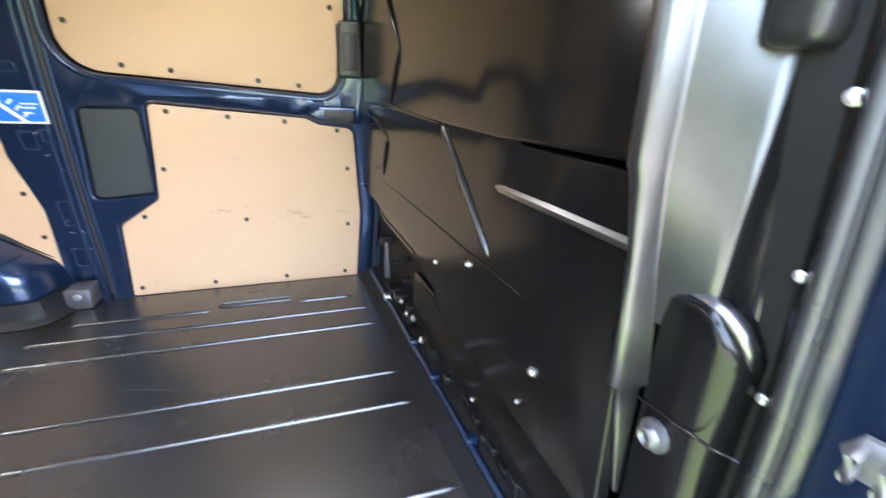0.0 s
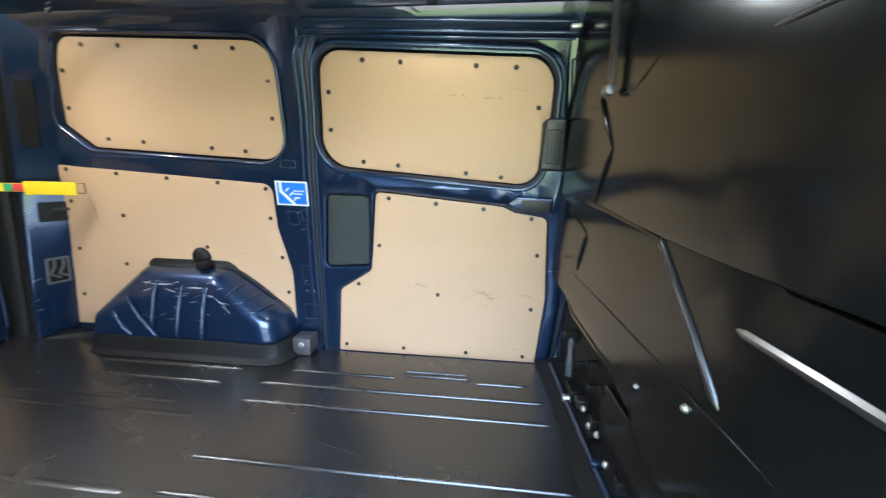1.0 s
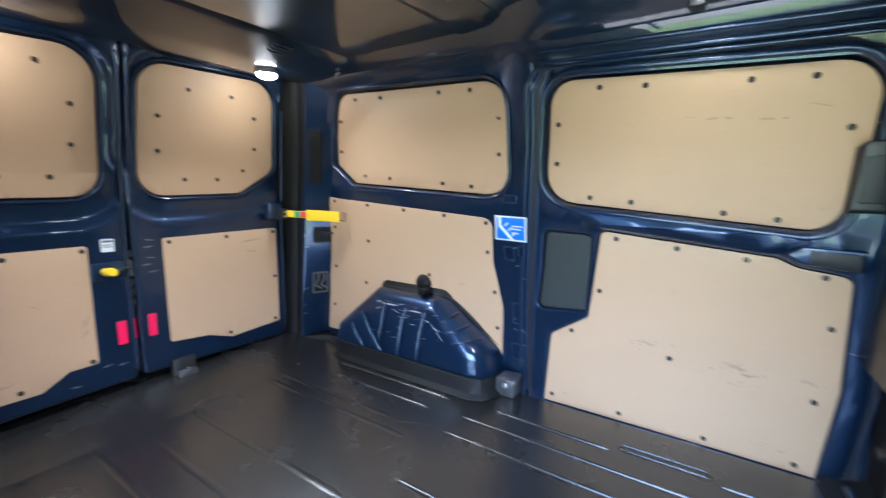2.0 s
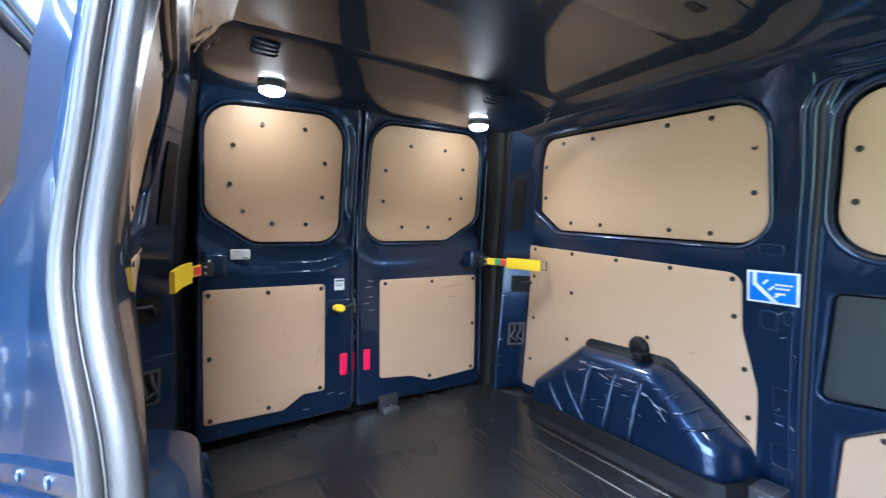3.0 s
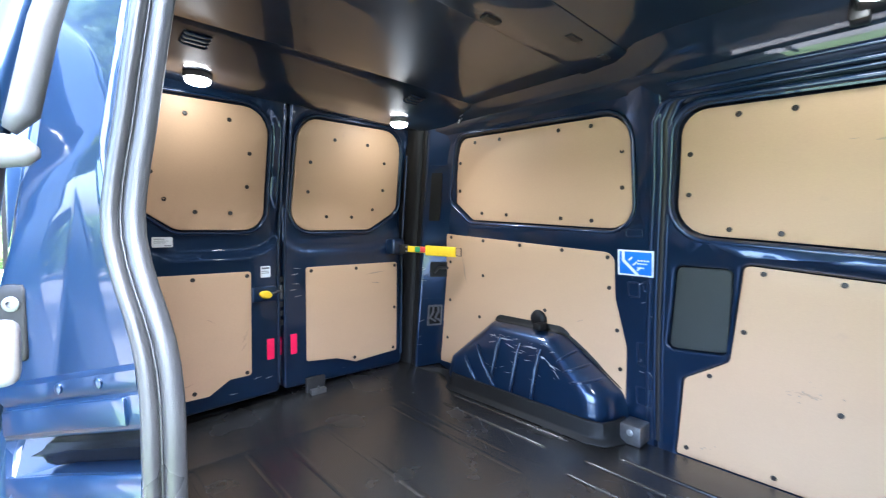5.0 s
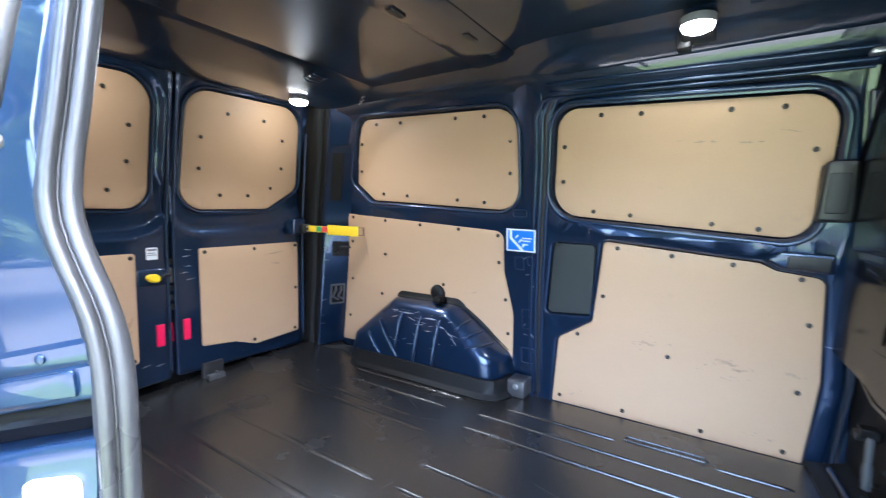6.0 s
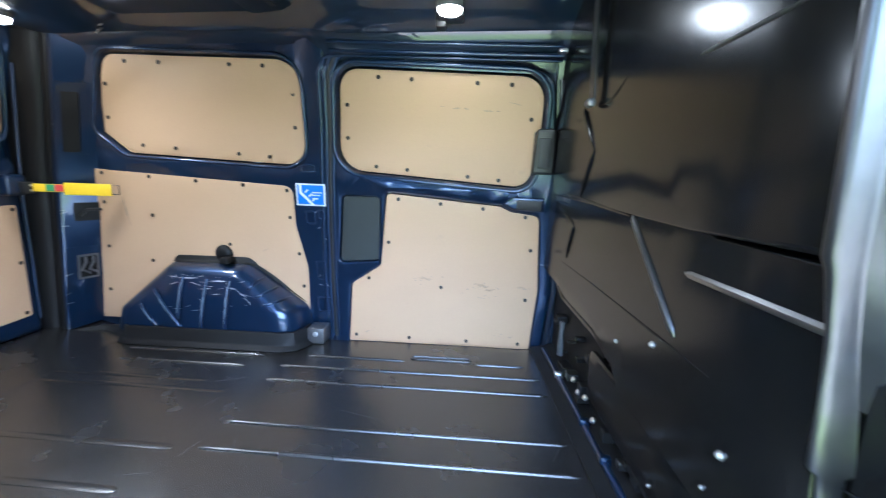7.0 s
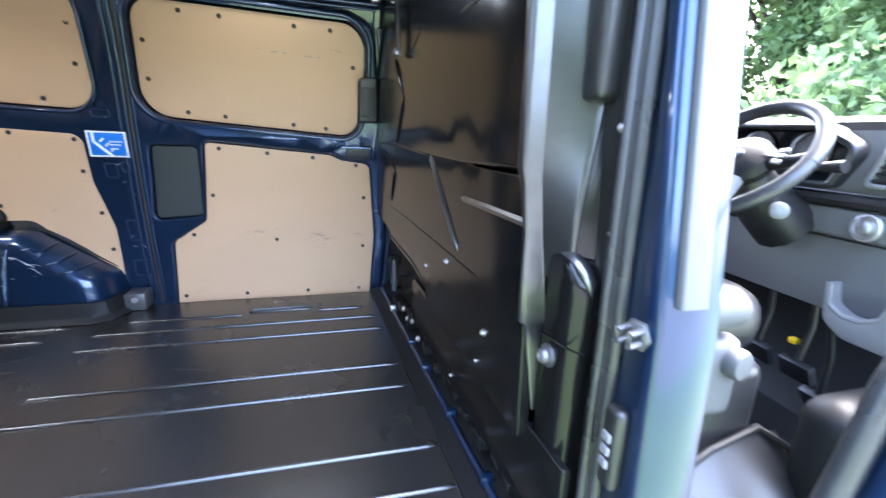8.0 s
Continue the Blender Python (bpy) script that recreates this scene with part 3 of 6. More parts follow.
    bm.faces.new(rings[0])
    bm.faces.new(rings[-1])
    post = part("corner_post", bm, BLUE, ob, sharp=30)
    bm = bmesh.new()
    sheet(bm, seal_rows, 0.012, (0, yy(1) - yy(0), 0))
    part("corner_seal", bm, MATTE, ob, "dark grey rubber seal behind the rear door edge", sharp=50)

    # slot, round hole and wiring hole in the post
    def on_post(x, z, d=0.0):
        a, b = post_front(z)
        nrm = Vector(((b - a).y, -(b - a).x)).normalized()
        p = a.lerp(b, x) + nrm * d
        return Vector((p.x, yy(p.y), z))

    def post_plate(name, u0, u1, v0, v1, r, mat, d=0.005, parent=post):
        o = fillet([(u0, v0, r), (u1, v0, r), (u1, v1, r), (u0, v1, r)], 4)
        bm = bmesh.new()
        vs = [bm.verts.new(on_post(a, b, d)) for a, b in o]
        ws = [bm.verts.new(on_post(a, b, d - 0.006)) for a, b in o]
        bm.faces.new(vs)
        for i in range(len(o)):
            bm.faces.new((vs[i], vs[(i + 1) % len(o)], ws[(i + 1) % len(o)], ws[i]))
        return part(name, bm, mat, parent)
    post_plate("slot", 0.18, 0.55, 0.855, 1.10, 0.012, MATTE)
    post_plate("round_hole", 0.30, 0.95, 0.550, 0.632, 0.035, MATTE)
    post_plate("socket_frame", 0.30, 0.80, 0.275, 0.392, 0.014, DULLSTEEL)
    post_plate("lamp_socket", 0.36, 0.74, 0.285, 0.382, 0.010, MATTE, 0.0065)
    for u in (0.48, 0.66):
        bm = bmesh.new()
        tube(bm, [on_post(u, 0.38, 0.004), on_post(u, 0.355, 0.012), on_post(u - 0.1, 0.32, 0.01), on_post(u + 0.1, 0.30, 0.006)], 0.006, 8)
        part("socket_clip", bm, DULLSTEEL, post)
    bm = bmesh.new()
    tube(bm, [on_post(1.0, 0.60, 0.006), on_post(0.6, 0.602, 0.018), on_post(0.45, 0.575, 0.008)], 0.007, 8)
    part("cable", bm, DARKRUB, post)
    for zz in (1.14, 0.70, 0.43):
        bm = bmesh.new()
        tube(bm, [on_post(0.03, zz, 0.0), on_post(0.9, zz - 0.004, 0.0)], 0.0016, 6)
        part("panel_joint", bm, BLUE, post)
    for k, zz in enumerate((0.60, 0.585, 0.53, 0.21, 0.17, 0.30) if not near else ()):
        streak(on_post, 0.02, zz, 0.10 + 0.04 * (k % 3), 0.01 * (k % 2), 0.0012, 0.0022, SCRATCH, post, "scratch")
    return ob


def wheel_arch(near):
    """Pressed steel wheel housing with stiffening beads."""
    yy = (lambda v: 2 * MID - v) if near else (lambda v: v)
    ob = holder("wheel_arch", "scratched dark blue steel wheel arch housing with pressed ribs", "wheel arch", group="wheel arches", kind="structure")
    inner = fillet([(-1.915, 0.05, 0.01), (-1.900, 0.150, 0.04), (-1.690, 0.312, 0.07), (-1.375, 0.300, 0.10), (-1.240, 0.150, 0.10), (-1.215, 0.05, 0.01)], 6)
    outer = fillet([(-2.02, 0.03, 0.02), (-1.985, 0.145, 0.03), (-1.725, 0.365, 0.05), (-1.365, 0.362, 0.09), (-1.105, 0.155, 0.06), (-1.085, 0.03, 0.01)], 6)

    def front(v):
        return (0.668 if near else 0.771) + 0.030 * ramp01((v - 0.06) / 0.26) ** 1.5
    bm = bmesh.new()
    rings = []
    for k in range(17):
        a = radians(90 * k / 16)
        ring = []
        for (u0, v0), (u1, v1) in zip(inner, outer):
            out, deep = math.sin(a) ** 0.84, 1 - math.cos(a) ** 0.84
            u, v = u0 + (u1 - u0) * out, v0 + (v1 - v0) * out
            yi = front(v)
            y = yi + (wall_y(u, v) + 0.01 - yi) * deep
            ring.append(bm.verts.new((u, yy(y), v)))
        rings.append(ring)
    n = len(inner)
    for r0, r1 in zip(rings, rings[1:]):
        for i in range(n):
            bm.faces.new((r0[i], r0[(i + 1) % n], r1[(i + 1) % n], r1[i]))
    bm.faces.new(rings[0])
    part("housing", bm, BLUE, ob, sharp=45)

    def face(u, v, d=0.0):
        return Vector((u, yy(front(v) - d), v))
    for (u0, v0), (u1, v1) in (((-1.840, 0.175), (-1.768, 0.084)), ((-1.772, 0.246), (-1.657, 0.088)), ((-1.636, 0.305), (-1.660, 0.125)), ((-1.522, 0.300), (-1.548, 0.085)), ((-1.413, 0.296), (-1.436, 0.085))):
        bm = bmesh.new()
        tube(bm, [face(u0, v0), face(u0 + (u1 - u0) * 0.08, v0 + (v1 - v0) * 0.08, 0.0055), face((u0 + u1) / 2, (v0 + v1) / 2, 0.006), face(u1, v1, 0.0055), face(u1 + (u1 - u0) * 0.05, v1 + (v1 - v0) * 0.05)], 0.0068, 8)
        part("pressed_rib", bm, BLUE, ob, sharp=80)
        # painted highlight along the crown of the rib
        streak(face, u0 + (u1 - u0) * 0.1, v0 + (v1 - v0) * 0.1, (u1 - u0) * 0.8, (v1 - v0) * 0.8, 0.0134, 0.0052, RIBSHINE, ob, "rib_highlight")
    # short beads carried over the rounded front end
    for j in (0.30, 0.52, 0.74):
        bm = bmesh.new()
        pa, pb = Vector((-1.375, 0.300)).lerp(Vector((-1.240, 0.150)), j), Vector((-1.365, 0.362)).lerp(Vector((-1.105, 0.155)), j)
        pts = []
        for k in range(9):
            a = radians(4 + 74 * k / 8)
            out, deep = math.sin(a) ** 0.84, 1 - math.cos(a) ** 0.84
            u, v = pa.x + (pb.x - pa.x) * out, pa.y + (pb.y - pa.y) * out
            pts.append((u, yy(front(v) + (wall_y(u, v) + 0.01 - front(v)) * deep - 0.001), v))
        tube(bm, pts, [0.002] + [0.006] * 7 + [0.002], 8)
        part("pressed_rib", bm, BLUE, ob, sharp=80)
    # black sealed joint against the side
    bm = bmesh.new()
    edge = [p for p in grown(outer, 0.010) if p[1] > 0.17 and p[0] > -1.80]
    path = []
    for i, (u, v) in enumerate(edge):
        t = (Vector(edge[min(i + 1, len(edge) - 1)]) - Vector(edge[max(i - 1, 0)])).normalized()
        k = 0.12 + 0.88 * ramp01(min(i, len(edge) - 1 - i) / 6)
        path.append(((u, yy(wall_y(u, v)), v), Vector((-t.y, 0, t.x)) * k, Vector((0, yy(0) - yy(1), 0)) * k))
    sweep(bm, [(0.019, -0.002), (0.018, 0.006), (0.012, 0.011), (0.0, 0.013), (-0.008, 0.020), (-0.012, 0.032), (-0.018, 0.034), (-0.024, 0.02), (-0.024, -0.002)], path)
    part("sealed_joint", bm, MATTE, ob, "black sealed flange", sharp=60)
    rnd = random.Random(11)
    for i in range(42):
        u, v = rnd.uniform(-1.70, -1.32), 0.315 - 0.16 * rnd.random() ** 2.2
        streak(face, u, v, rnd.uniform(-0.05, 0.05), rnd.uniform(-0.012, 0.010), 0.0014, rnd.uniform(0.0005, 0.0018), SCRATCH, ob, "scratch")
    # pale streaks along the front roll: worn paint, and white reflections painted in
    for u, v, du, dv, w in ((-1.66, 0.302, 0.10, 0.004, 0.0032), (-1.60, 0.285, 0.05, -0.012, 0.0028), (-1.50, 0.292, 0.07, 0.003, 0.0036), (-1.43, 0.270, 0.05, -0.010, 0.003),
                            (-1.38, 0.255, 0.05, -0.03, 0.0034), (-1.34, 0.225, 0.03, -0.03, 0.003), (-1.70, 0.27, 0.04, 0.015, 0.0026), (-1.56, 0.255, 0.06, 0.006, 0.002)):
        streak(face, u, v, du, dv, 0.0016, w, SCRATCH, ob, "scratch")
    # round black cover on top
    cover = holder("rubber_cover", "round black rubber cover above the wheel arch", "cover", group="arch covers")
    bm = bmesh.new()
    mt = Matrix.Translation((-1.485, yy(wall_y(-1.485, 0.4) - 0.002), 0.405)) @ Vector((0, yy(0) - yy(1), 0.0)).to_track_quat("Z", "Y").to_matrix().to_4x4()
    turned(bm, [(0.041, 0.0), (0.041, 0.010), (0.038, 0.017), (0.031, 0.023), (0.021, 0.027), (0.009, 0.029)], mt, 24)
    part("cap", bm, MATTE, cover)
    bm = bmesh.new()
    block(bm, (-1.475, min(yy(0.88), yy(0.825)), 0.365), (-1.435, max(yy(0.88), yy(0.825)), 0.395), 0.006)
    part("clip", bm, MATTE, cover)
    return ob


def sliding_door(name, near, dx, dy, label):
    """A sliding side door seen from inside: steel frame, two ply panels, a padded pocket and its catches."""
    ob = holder(name, label, "sliding door", kind="structure")
    place = side_place(near, dx, dy, bulge=ridge(0.679, -0.09, 0.022, 0.026, -0.93, 0.0))
    flat = side_place(near, dx, dy)
    out = fillet([(-0.985, -0.05), (-0.985, 0.29, 0.1), (-0.945, 0.78, 0.1), (-0.895, 1.205, 0.09), (-0.03, 1.165, 0.08), (0.002, 0.80, 0.1), (0.032, 0.27, 0.1), (-0.002, -0.05)], 5)
    part("door_frame", shell(out, [grown(UR, 0.007), grown(LR, 0.003), grown(PADS, 0.004)], place, 0.0, -0.07, edge=0.012, hole_edge=0.010, step=0.06), BLUE, ob)
    part("outer_skin", shell(out, [], flat, -0.075, -0.08, edge=0.001, step=0.15), BLUE, ob)
    bm = bmesh.new()
    rim = grown(UR, 0.020)
    tube(bm, [flat(a, b, 0.001) for a, b in rim] + [flat(rim[0][0], rim[0][1], 0.001)], 0.010, 8, cap=False)
    part("window_rim", bm, BLUE, ob, sharp=80)
    u = ply("upper_panel", UR, flat, -0.022, -0.032, UR_SCREWS, ob, "pale birch ply panel with dark screws")
    l = ply("lower_panel", LR, flat, -0.004, -0.013, LR_SCREWS, ob, "scuffed pale birch ply panel with dark screws")
    part("pad", shell(PADS, [], flat, -0.010, -0.02, edge=0.004, step=0.12), PAD, ob, "flat grey-green pad")
    for a, b, c, d, w in ((-0.42, 1.042, 0.035, 0.001, 0.003), (-0.375, 1.04, 0.02, 0.0, 0.004), (-0.30, 1.035, 0.04, -0.003, 0.0035), (-0.25, 1.032, 0.018, 0, 0.002),
                          (-0.20, 1.065, 0.05, -0.012, 0.0018), (-0.47, 1.05, 0.02, 0, 0.0012), (-0.07, 1.01, 0.02, 0.0, 0.002)):
        streak(flat, a, b, c, d, -0.0213, w, SCUFF, u)
    rnd = random.Random(8)
    for cu, cv, n, su, sv in ((-0.545, 0.308, 16, 0.035, 0.012), (-0.285, 0.282, 18, 0.040, 0.013), (-0.105, 0.282, 7, 0.018, 0.006), (-0.31, 0.232, 8, 0.04, 0.006),
                              (-0.83, 0.035, 9, 0.05, 0.010), (-0.18, 0.040, 6, 0.05, 0.008)):
        for k in range(n):
            a, b = cu + rnd.gauss(0, su), cv + rnd.gauss(0, sv)
            streak(flat, a, b, rnd.uniform(0.003, 0.012), rnd.uniform(-0.003, 0.003), -0.0033, rnd.uniform(0.001, 0.0032), SCUFF, l)
    for a, b, c, d, w in ((-0.575, 0.312, 0.055, -0.006, 0.007), (-0.32, 0.290, 0.07, -0.010, 0.009), (-0.27, 0.262, 0.05, 0.004, 0.005), (-0.125, 0.284, 0.035, -0.002, 0.004)):
        streak(flat, a, b, c, d, -0.0036, w, SMUDGE, l, "smudge")
    # catch cover and handle recess on the leading edge
    c = fillet([(-0.098, 0.79, 0.01), (-0.012, 0.79, 0.01), (-0.014, 0.965, 0.015), (-0.088, 0.965, 0.015)], 4)
    cat = part("catch_cover", shell(c, [], flat, 0.028, -0.01, edge=0.010, step=0.1), PLASTIC, ob, "black plastic catch cover")
    c2 = fillet([(-0.080, 0.815, 0.006), (-0.030, 0.815, 0.006), (-0.030, 0.93, 0.006), (-0.078, 0.93, 0.006)], 3)
    part("recess_plate", shell(c2, [], flat, 0.031, 0.02, edge=0.003), DARKRUB, cat)
    h = fillet([(-0.208, 0.668, 0.008), (-0.165, 0.695, 0.008), (-0.035, 0.692, 0.008), (-0.035, 0.632, 0.008), (-0.165, 0.642, 0.008)], 3)
    hb = part("handle_plate", shell(h, [], flat, 0.024, -0.01, edge=0.010), BLUE, ob)
    h2 = fillet([(-0.150, 0.645, 0.006), (-0.045, 0.638, 0.006), (-0.045, 0.682, 0.006), (-0.150, 0.685, 0.006)], 3)
    part("handle_pocket", shell(h2, [], flat, 0.0265, 0.0, edge=0.003), DARKRUB, hb, "black handle pocket")
    return ob


closure = holder("wall_closure", "dark blue inner steel behind the sliding door", "body panel", kind="structure")
far_flat = side_place(False)
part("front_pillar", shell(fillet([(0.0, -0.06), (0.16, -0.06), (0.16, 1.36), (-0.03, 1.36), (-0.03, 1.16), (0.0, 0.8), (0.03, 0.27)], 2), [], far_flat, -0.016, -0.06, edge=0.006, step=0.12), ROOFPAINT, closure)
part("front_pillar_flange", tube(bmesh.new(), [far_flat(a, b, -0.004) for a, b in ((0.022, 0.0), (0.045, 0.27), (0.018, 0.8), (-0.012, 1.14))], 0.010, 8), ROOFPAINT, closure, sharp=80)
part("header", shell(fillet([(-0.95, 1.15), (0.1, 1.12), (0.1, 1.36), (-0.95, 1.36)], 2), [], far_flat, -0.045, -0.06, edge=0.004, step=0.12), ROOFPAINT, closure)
part("roof_skin", block(bmesh.new(), (-2.50, -0.72, 1.421), (0.16, 0.82, 1.44), 0.004), BLUE, closure)
body_side(False)
body_side(True)
wheel_arch(False)
wheel_arch(True)
sliding_door("door_1", False, 0.0, 0.0, "closed dark blue sliding side door lined with birch ply")


# ---- rear doors ----
def rear_dish(loop):
    """Lays a leaf's sheet with the dish pressed round its window: a sunk margin, deeper below, and a soft roll at its edge."""
    a = np.array(loop)
    b = np.roll(a, -1, axis=0)
    e = b - a
    ee = np.maximum((e * e).sum(1), 1e-9)
    low, mid = a[:, 1].min(), a[:, 0].mean()

    def place(u, v, d):
        if d > -0.012:
            w = np.array([u, v])
            k = np.clip(((w - a) * e).sum(1) / ee, 0, 1)
            s = float(np.sqrt((((a + e * k[:, None]) - w) ** 2).sum(1).min()))
            below = ramp01((low + 0.14 - v) / 0.14)
            s -= 0.062 * below
            q = ramp01((s - 0.026) / 0.022)
            q = q * q * (3 - 2 * q)
            d += -0.017 * (1 - q) + 0.0045 * math.exp(-((s - 0.054) / 0.010) ** 2)
        return rear_place(u, v, d)
    return place


def rear_leaf(name, outer, up, low, up_spots, low_spots, label):
    ob = holder(name, label, "rear door", kind="structure")
    dish = rear_dish(fillet(up, 4))
    part("door_shell", shell(fillet(outer, 4), [grown(fillet(up), 0.006)], dish, 0.0, -0.05, edge=0.012, hole_edge=0.010, step=0.018), BLUE, ob, sharp=60)
    part("outer_skin", shell(fillet(outer, 4), [], rear_place, -0.055, -0.06, edge=0.001, step=0.2), BLUE, ob)
    bm = bmesh.new()
    rim = grown(fillet(up), 0.014)
    tube(bm, [rear_place(a, b, -0.012) for a, b in rim] + [rear_place(rim[0][0], rim[0][1], -0.012)], 0.006, 8, cap=False)
    part("window_rim", bm, BLUE, ob, sharp=80)
    ply("upper_panel", fillet(up), rear_place, -0.018, -0.028, up_spots, ob, "pale birch ply panel with dark screws", 1.0)
    l = ply("lower_panel", fillet(low), rear_place, 0.0055, 0.0005, low_spots, ob, "pale birch ply panel with dark screws", 1.0)
    return ob, l


Q_UP = [(-0.556, 1.268, 0.10), (-0.068, 1.291, 0.10), (-0.062, 0.800, 0.09), (-0.395, 0.798, 0.08), (-0.553, 0.905, 0.07)]
Q_LO = [(-0.563, 0.629, 0.012), (-0.127, 0.627, 0.012), (-0.129, 0.192, 0.012), (-0.216, 0.192, 0.01), (-0.294, 0.144, 0.01), (-0.563, 0.148, 0.012)]
R_UP = [(0.062, 1.292, 0.10), (0.628, 1.312, 0.11), (0.665, 0.91, 0.06), (0.485, 0.806, 0.07), (0.063, 0.798, 0.09)]
R_LO = [(0.120, 0.630, 0.012), (0.658, 0.630, 0.012), (0.656, 0.146, 0.012), (0.390, 0.137, 0.01), (0.281, 0.176, 0.01), (0.122, 0.194, 0.012)]
QU = [(-0.372, 1.221), (-0.466, 1.140), (-0.475, 1.006), (-0.431, 0.912), (-0.328, 0.868), (-0.199, 0.868), (-0.136, 1.109), (-0.138, 0.977), (-0.22, 1.225)]
QL = [(-0.545, 0.610), (-0.346, 0.608), (-0.144, 0.610), (-0.544, 0.385), (-0.148, 0.206), (-0.346, 0.168), (-0.543, 0.164)]
RU = [(0.246, 1.220), (0.430, 1.222), (0.134, 1.107), (0.135, 0.976), (0.238, 0.865), (0.380, 0.867), (0.506, 0.910), (0.546, 1.147), (0.558, 1.011)]
RL = [(0.145, 0.613), (0.392, 0.611), (0.640, 0.612), (0.639, 0.384), (0.383, 0.160), (0.631, 0.164)]
door_q, q_low = rear_leaf("door_2", [(-0.588, 0.083, 0.03), (-0.004, 0.088, 0.02), (-0.004, 1.40, 0.02), (-0.575, 1.40, 0.05)], Q_UP, Q_LO, QU, QL,
                         "closed dark blue rear door leaf lined with birch ply")
door_r, r_low = rear_leaf("door_3", [(0.014, 0.090, 0.02), (0.697, 0.062, 0.03), (0.672, 1.40, 0.05), (0.014, 1.40, 0.02)], R_UP, R_LO, RU, RL,
                             "closed dark blue rear door leaf lined with birch ply")
for a, b, c, d, w in ((0.45, 0.575, 0.12, 0.012, 0.003), (0.49, 0.53, 0.05, -0.004, 0.003), (0.36, 0.16, 0.03, 0.01, 0.003)):
    streak(rear_place, a, b, c, d, 0.0062, w, SCUFF, r_low)
for a, b, c, d, w in ((-0.165, 0.335, 0.022, 0.05, 0.006), (-0.17, 0.30, 0.02, 0.03, 0.004), (-0.40, 0.20, 0.05, 0.006, 0.004), (-0.30, 0.45, 0.03, -0.02, 0.003)):
    streak(rear_place, a, b, c, d, 0.0062, w, SMUDGE, q_low, "smudge")


def bead(ob, pts, r, place=rear_place, d=0.002, mat=None, name="pressed_rib"):
    bm = bmesh.new()
    tube(bm, [place(a, b, d) for a, b in pts], r, 8)
    return part(name, bm, mat or BLUE, ob, sharp=80)


bead(door_r, [(0.690, 0.12), (0.694, 0.7), (0.676, 1.2)], 0.006)
bead(door_r, [(0.018, 0.13), (0.018, 0.7), (0.018, 1.3)], 0.006)
bead(door_q, [(-0.010, 0.13), (-0.010, 0.7), (-0.010, 1.3)], 0.006)
for ob, pl in ((door_r, ((0.07, 0.60), (0.075, 0.56), (0.06, 0.53), (0.08, 0.63), (0.085, 0.50))), (door_q, ((-0.10, 0.17), (-0.2, 0.13), (-0.05, 0.16)))):
    for i, (a, b) in enumerate(pl):
        streak(rear_place, a - 0.02, b, 0.035, 0.004 * (-1) ** i, 0.0012, 0.0022, SCRATCH, ob, "scratch")


def plate(name, u0, u1, v0, v1, d0, d1, mat, place=rear_place, parent=None, r=0.003, label="", edge=0.0015):
    return part(name, shell(fillet([(u0, v0, r), (u1, v0, r), (u1, v1, r), (u0, v1, r)], 3), [], place, d1, d0, edge=edge), mat, parent, label)


# latch gear on the leaves
plate("latch_cover", -0.125, -0.02, 0.495, 0.56, 0.0, 0.012, BLUE, parent=door_q, r=0.01, edge=0.005)
bm = bmesh.new()
mt = Matrix.Translation(rear_place(-0.075, 0.525, 0.012)) @ Vector((1, 0.25, 0.1)).to_track_quat("Z", "Y").to_matrix().to_4x4() @ Matrix.Rotation(radians(-15), 4, 'Z')
turned(bm, [(0.016, 0.0), (0.017, 0.016), (0.013, 0.022), (0.004, 0.023)], mt @ Matrix.Diagonal((1.6, 1.0, 1.0, 1)), 16)
part("release_knob", bm, YELLOW, door_q, "yellow release knob")
bm = bmesh.new()
tube(bm, [rear_place(-0.05, 0.52, 0.012), rear_place(-0.02, 0.535, 0.018), rear_place(0.004, 0.53, 0.012)], 0.006, 8)
tube(bm, [rear_place(-0.004, 0.56, 0.01), rear_place(-0.002, 0.50, 0.014)], 0.008, 8)
part("latch", bm, DARKRUB, door_q, "black latch lever")
plate("reflector", -0.062, -0.031, 0.240, 0.330, 0.0, 0.006, RED, parent=door_q, label="red reflector strip")
plate("reflector", 0.045, 0.074, 0.242, 0.332, 0.0, 0.006, RED, parent=door_r, label="red reflector strip")
plate("edge_reflector", -0.003, 0.010, 0.245, 0.325, -0.03, -0.012, RED, parent=door_q, label="red reflector strip in the gap")
plate("gap_strip", -0.006, 0.016, 0.10, 1.38, -0.055, -0.035, DARKRUB, parent=door_q, label="black rubber strip in the door gap")
bm = bmesh.new()
for z in (0.46, 0.42, 0.38, 0.57):
    block(bm, (rear_x(0, z) - 0.03, -0.004, z), (rear_x(0, z) + 0.002, 0.012, z + 0.026), 0.003)
part("gap_latches", bm, MATTE, door_q)


def label_plate(u0, u1, v0, v1, lines, thing_label):
    ob = holder("label", thing_label, "label", group="door labels")
    plate("backing", u0, u1, v0, v1, 0.0005, 0.0022, WHITE, parent=ob, r=0.004, edge=0.0008)
    for a, b, c, d in lines:
        plate("print", u0 + (u1 - u0) * a, u0 + (u1 - u0) * b, v0 + (v1 - v0) * c, v0 + (v1 - v0) * d, 0.002, 0.0027, INK, parent=ob, r=0.0004, edge=0.0002)
    return ob


label_plate(-0.474, -0.408, 0.735, 0.772, [(0.08, 0.6, 0.78, 0.84), (0.08, 0.8, 0.60, 0.64), (0.08, 0.7, 0.42, 0.46), (0.6, 0.92, 0.12, 0.2)], "small white printed label on the rear door")
label_plate(-0.086, -0.044, 0.598, 0.646, [(0.1, 0.9, 0.74, 0.90), (0.1, 0.8, 0.52, 0.58), (0.1, 0.86, 0.36, 0.42)], "small white printed label on the rear door")
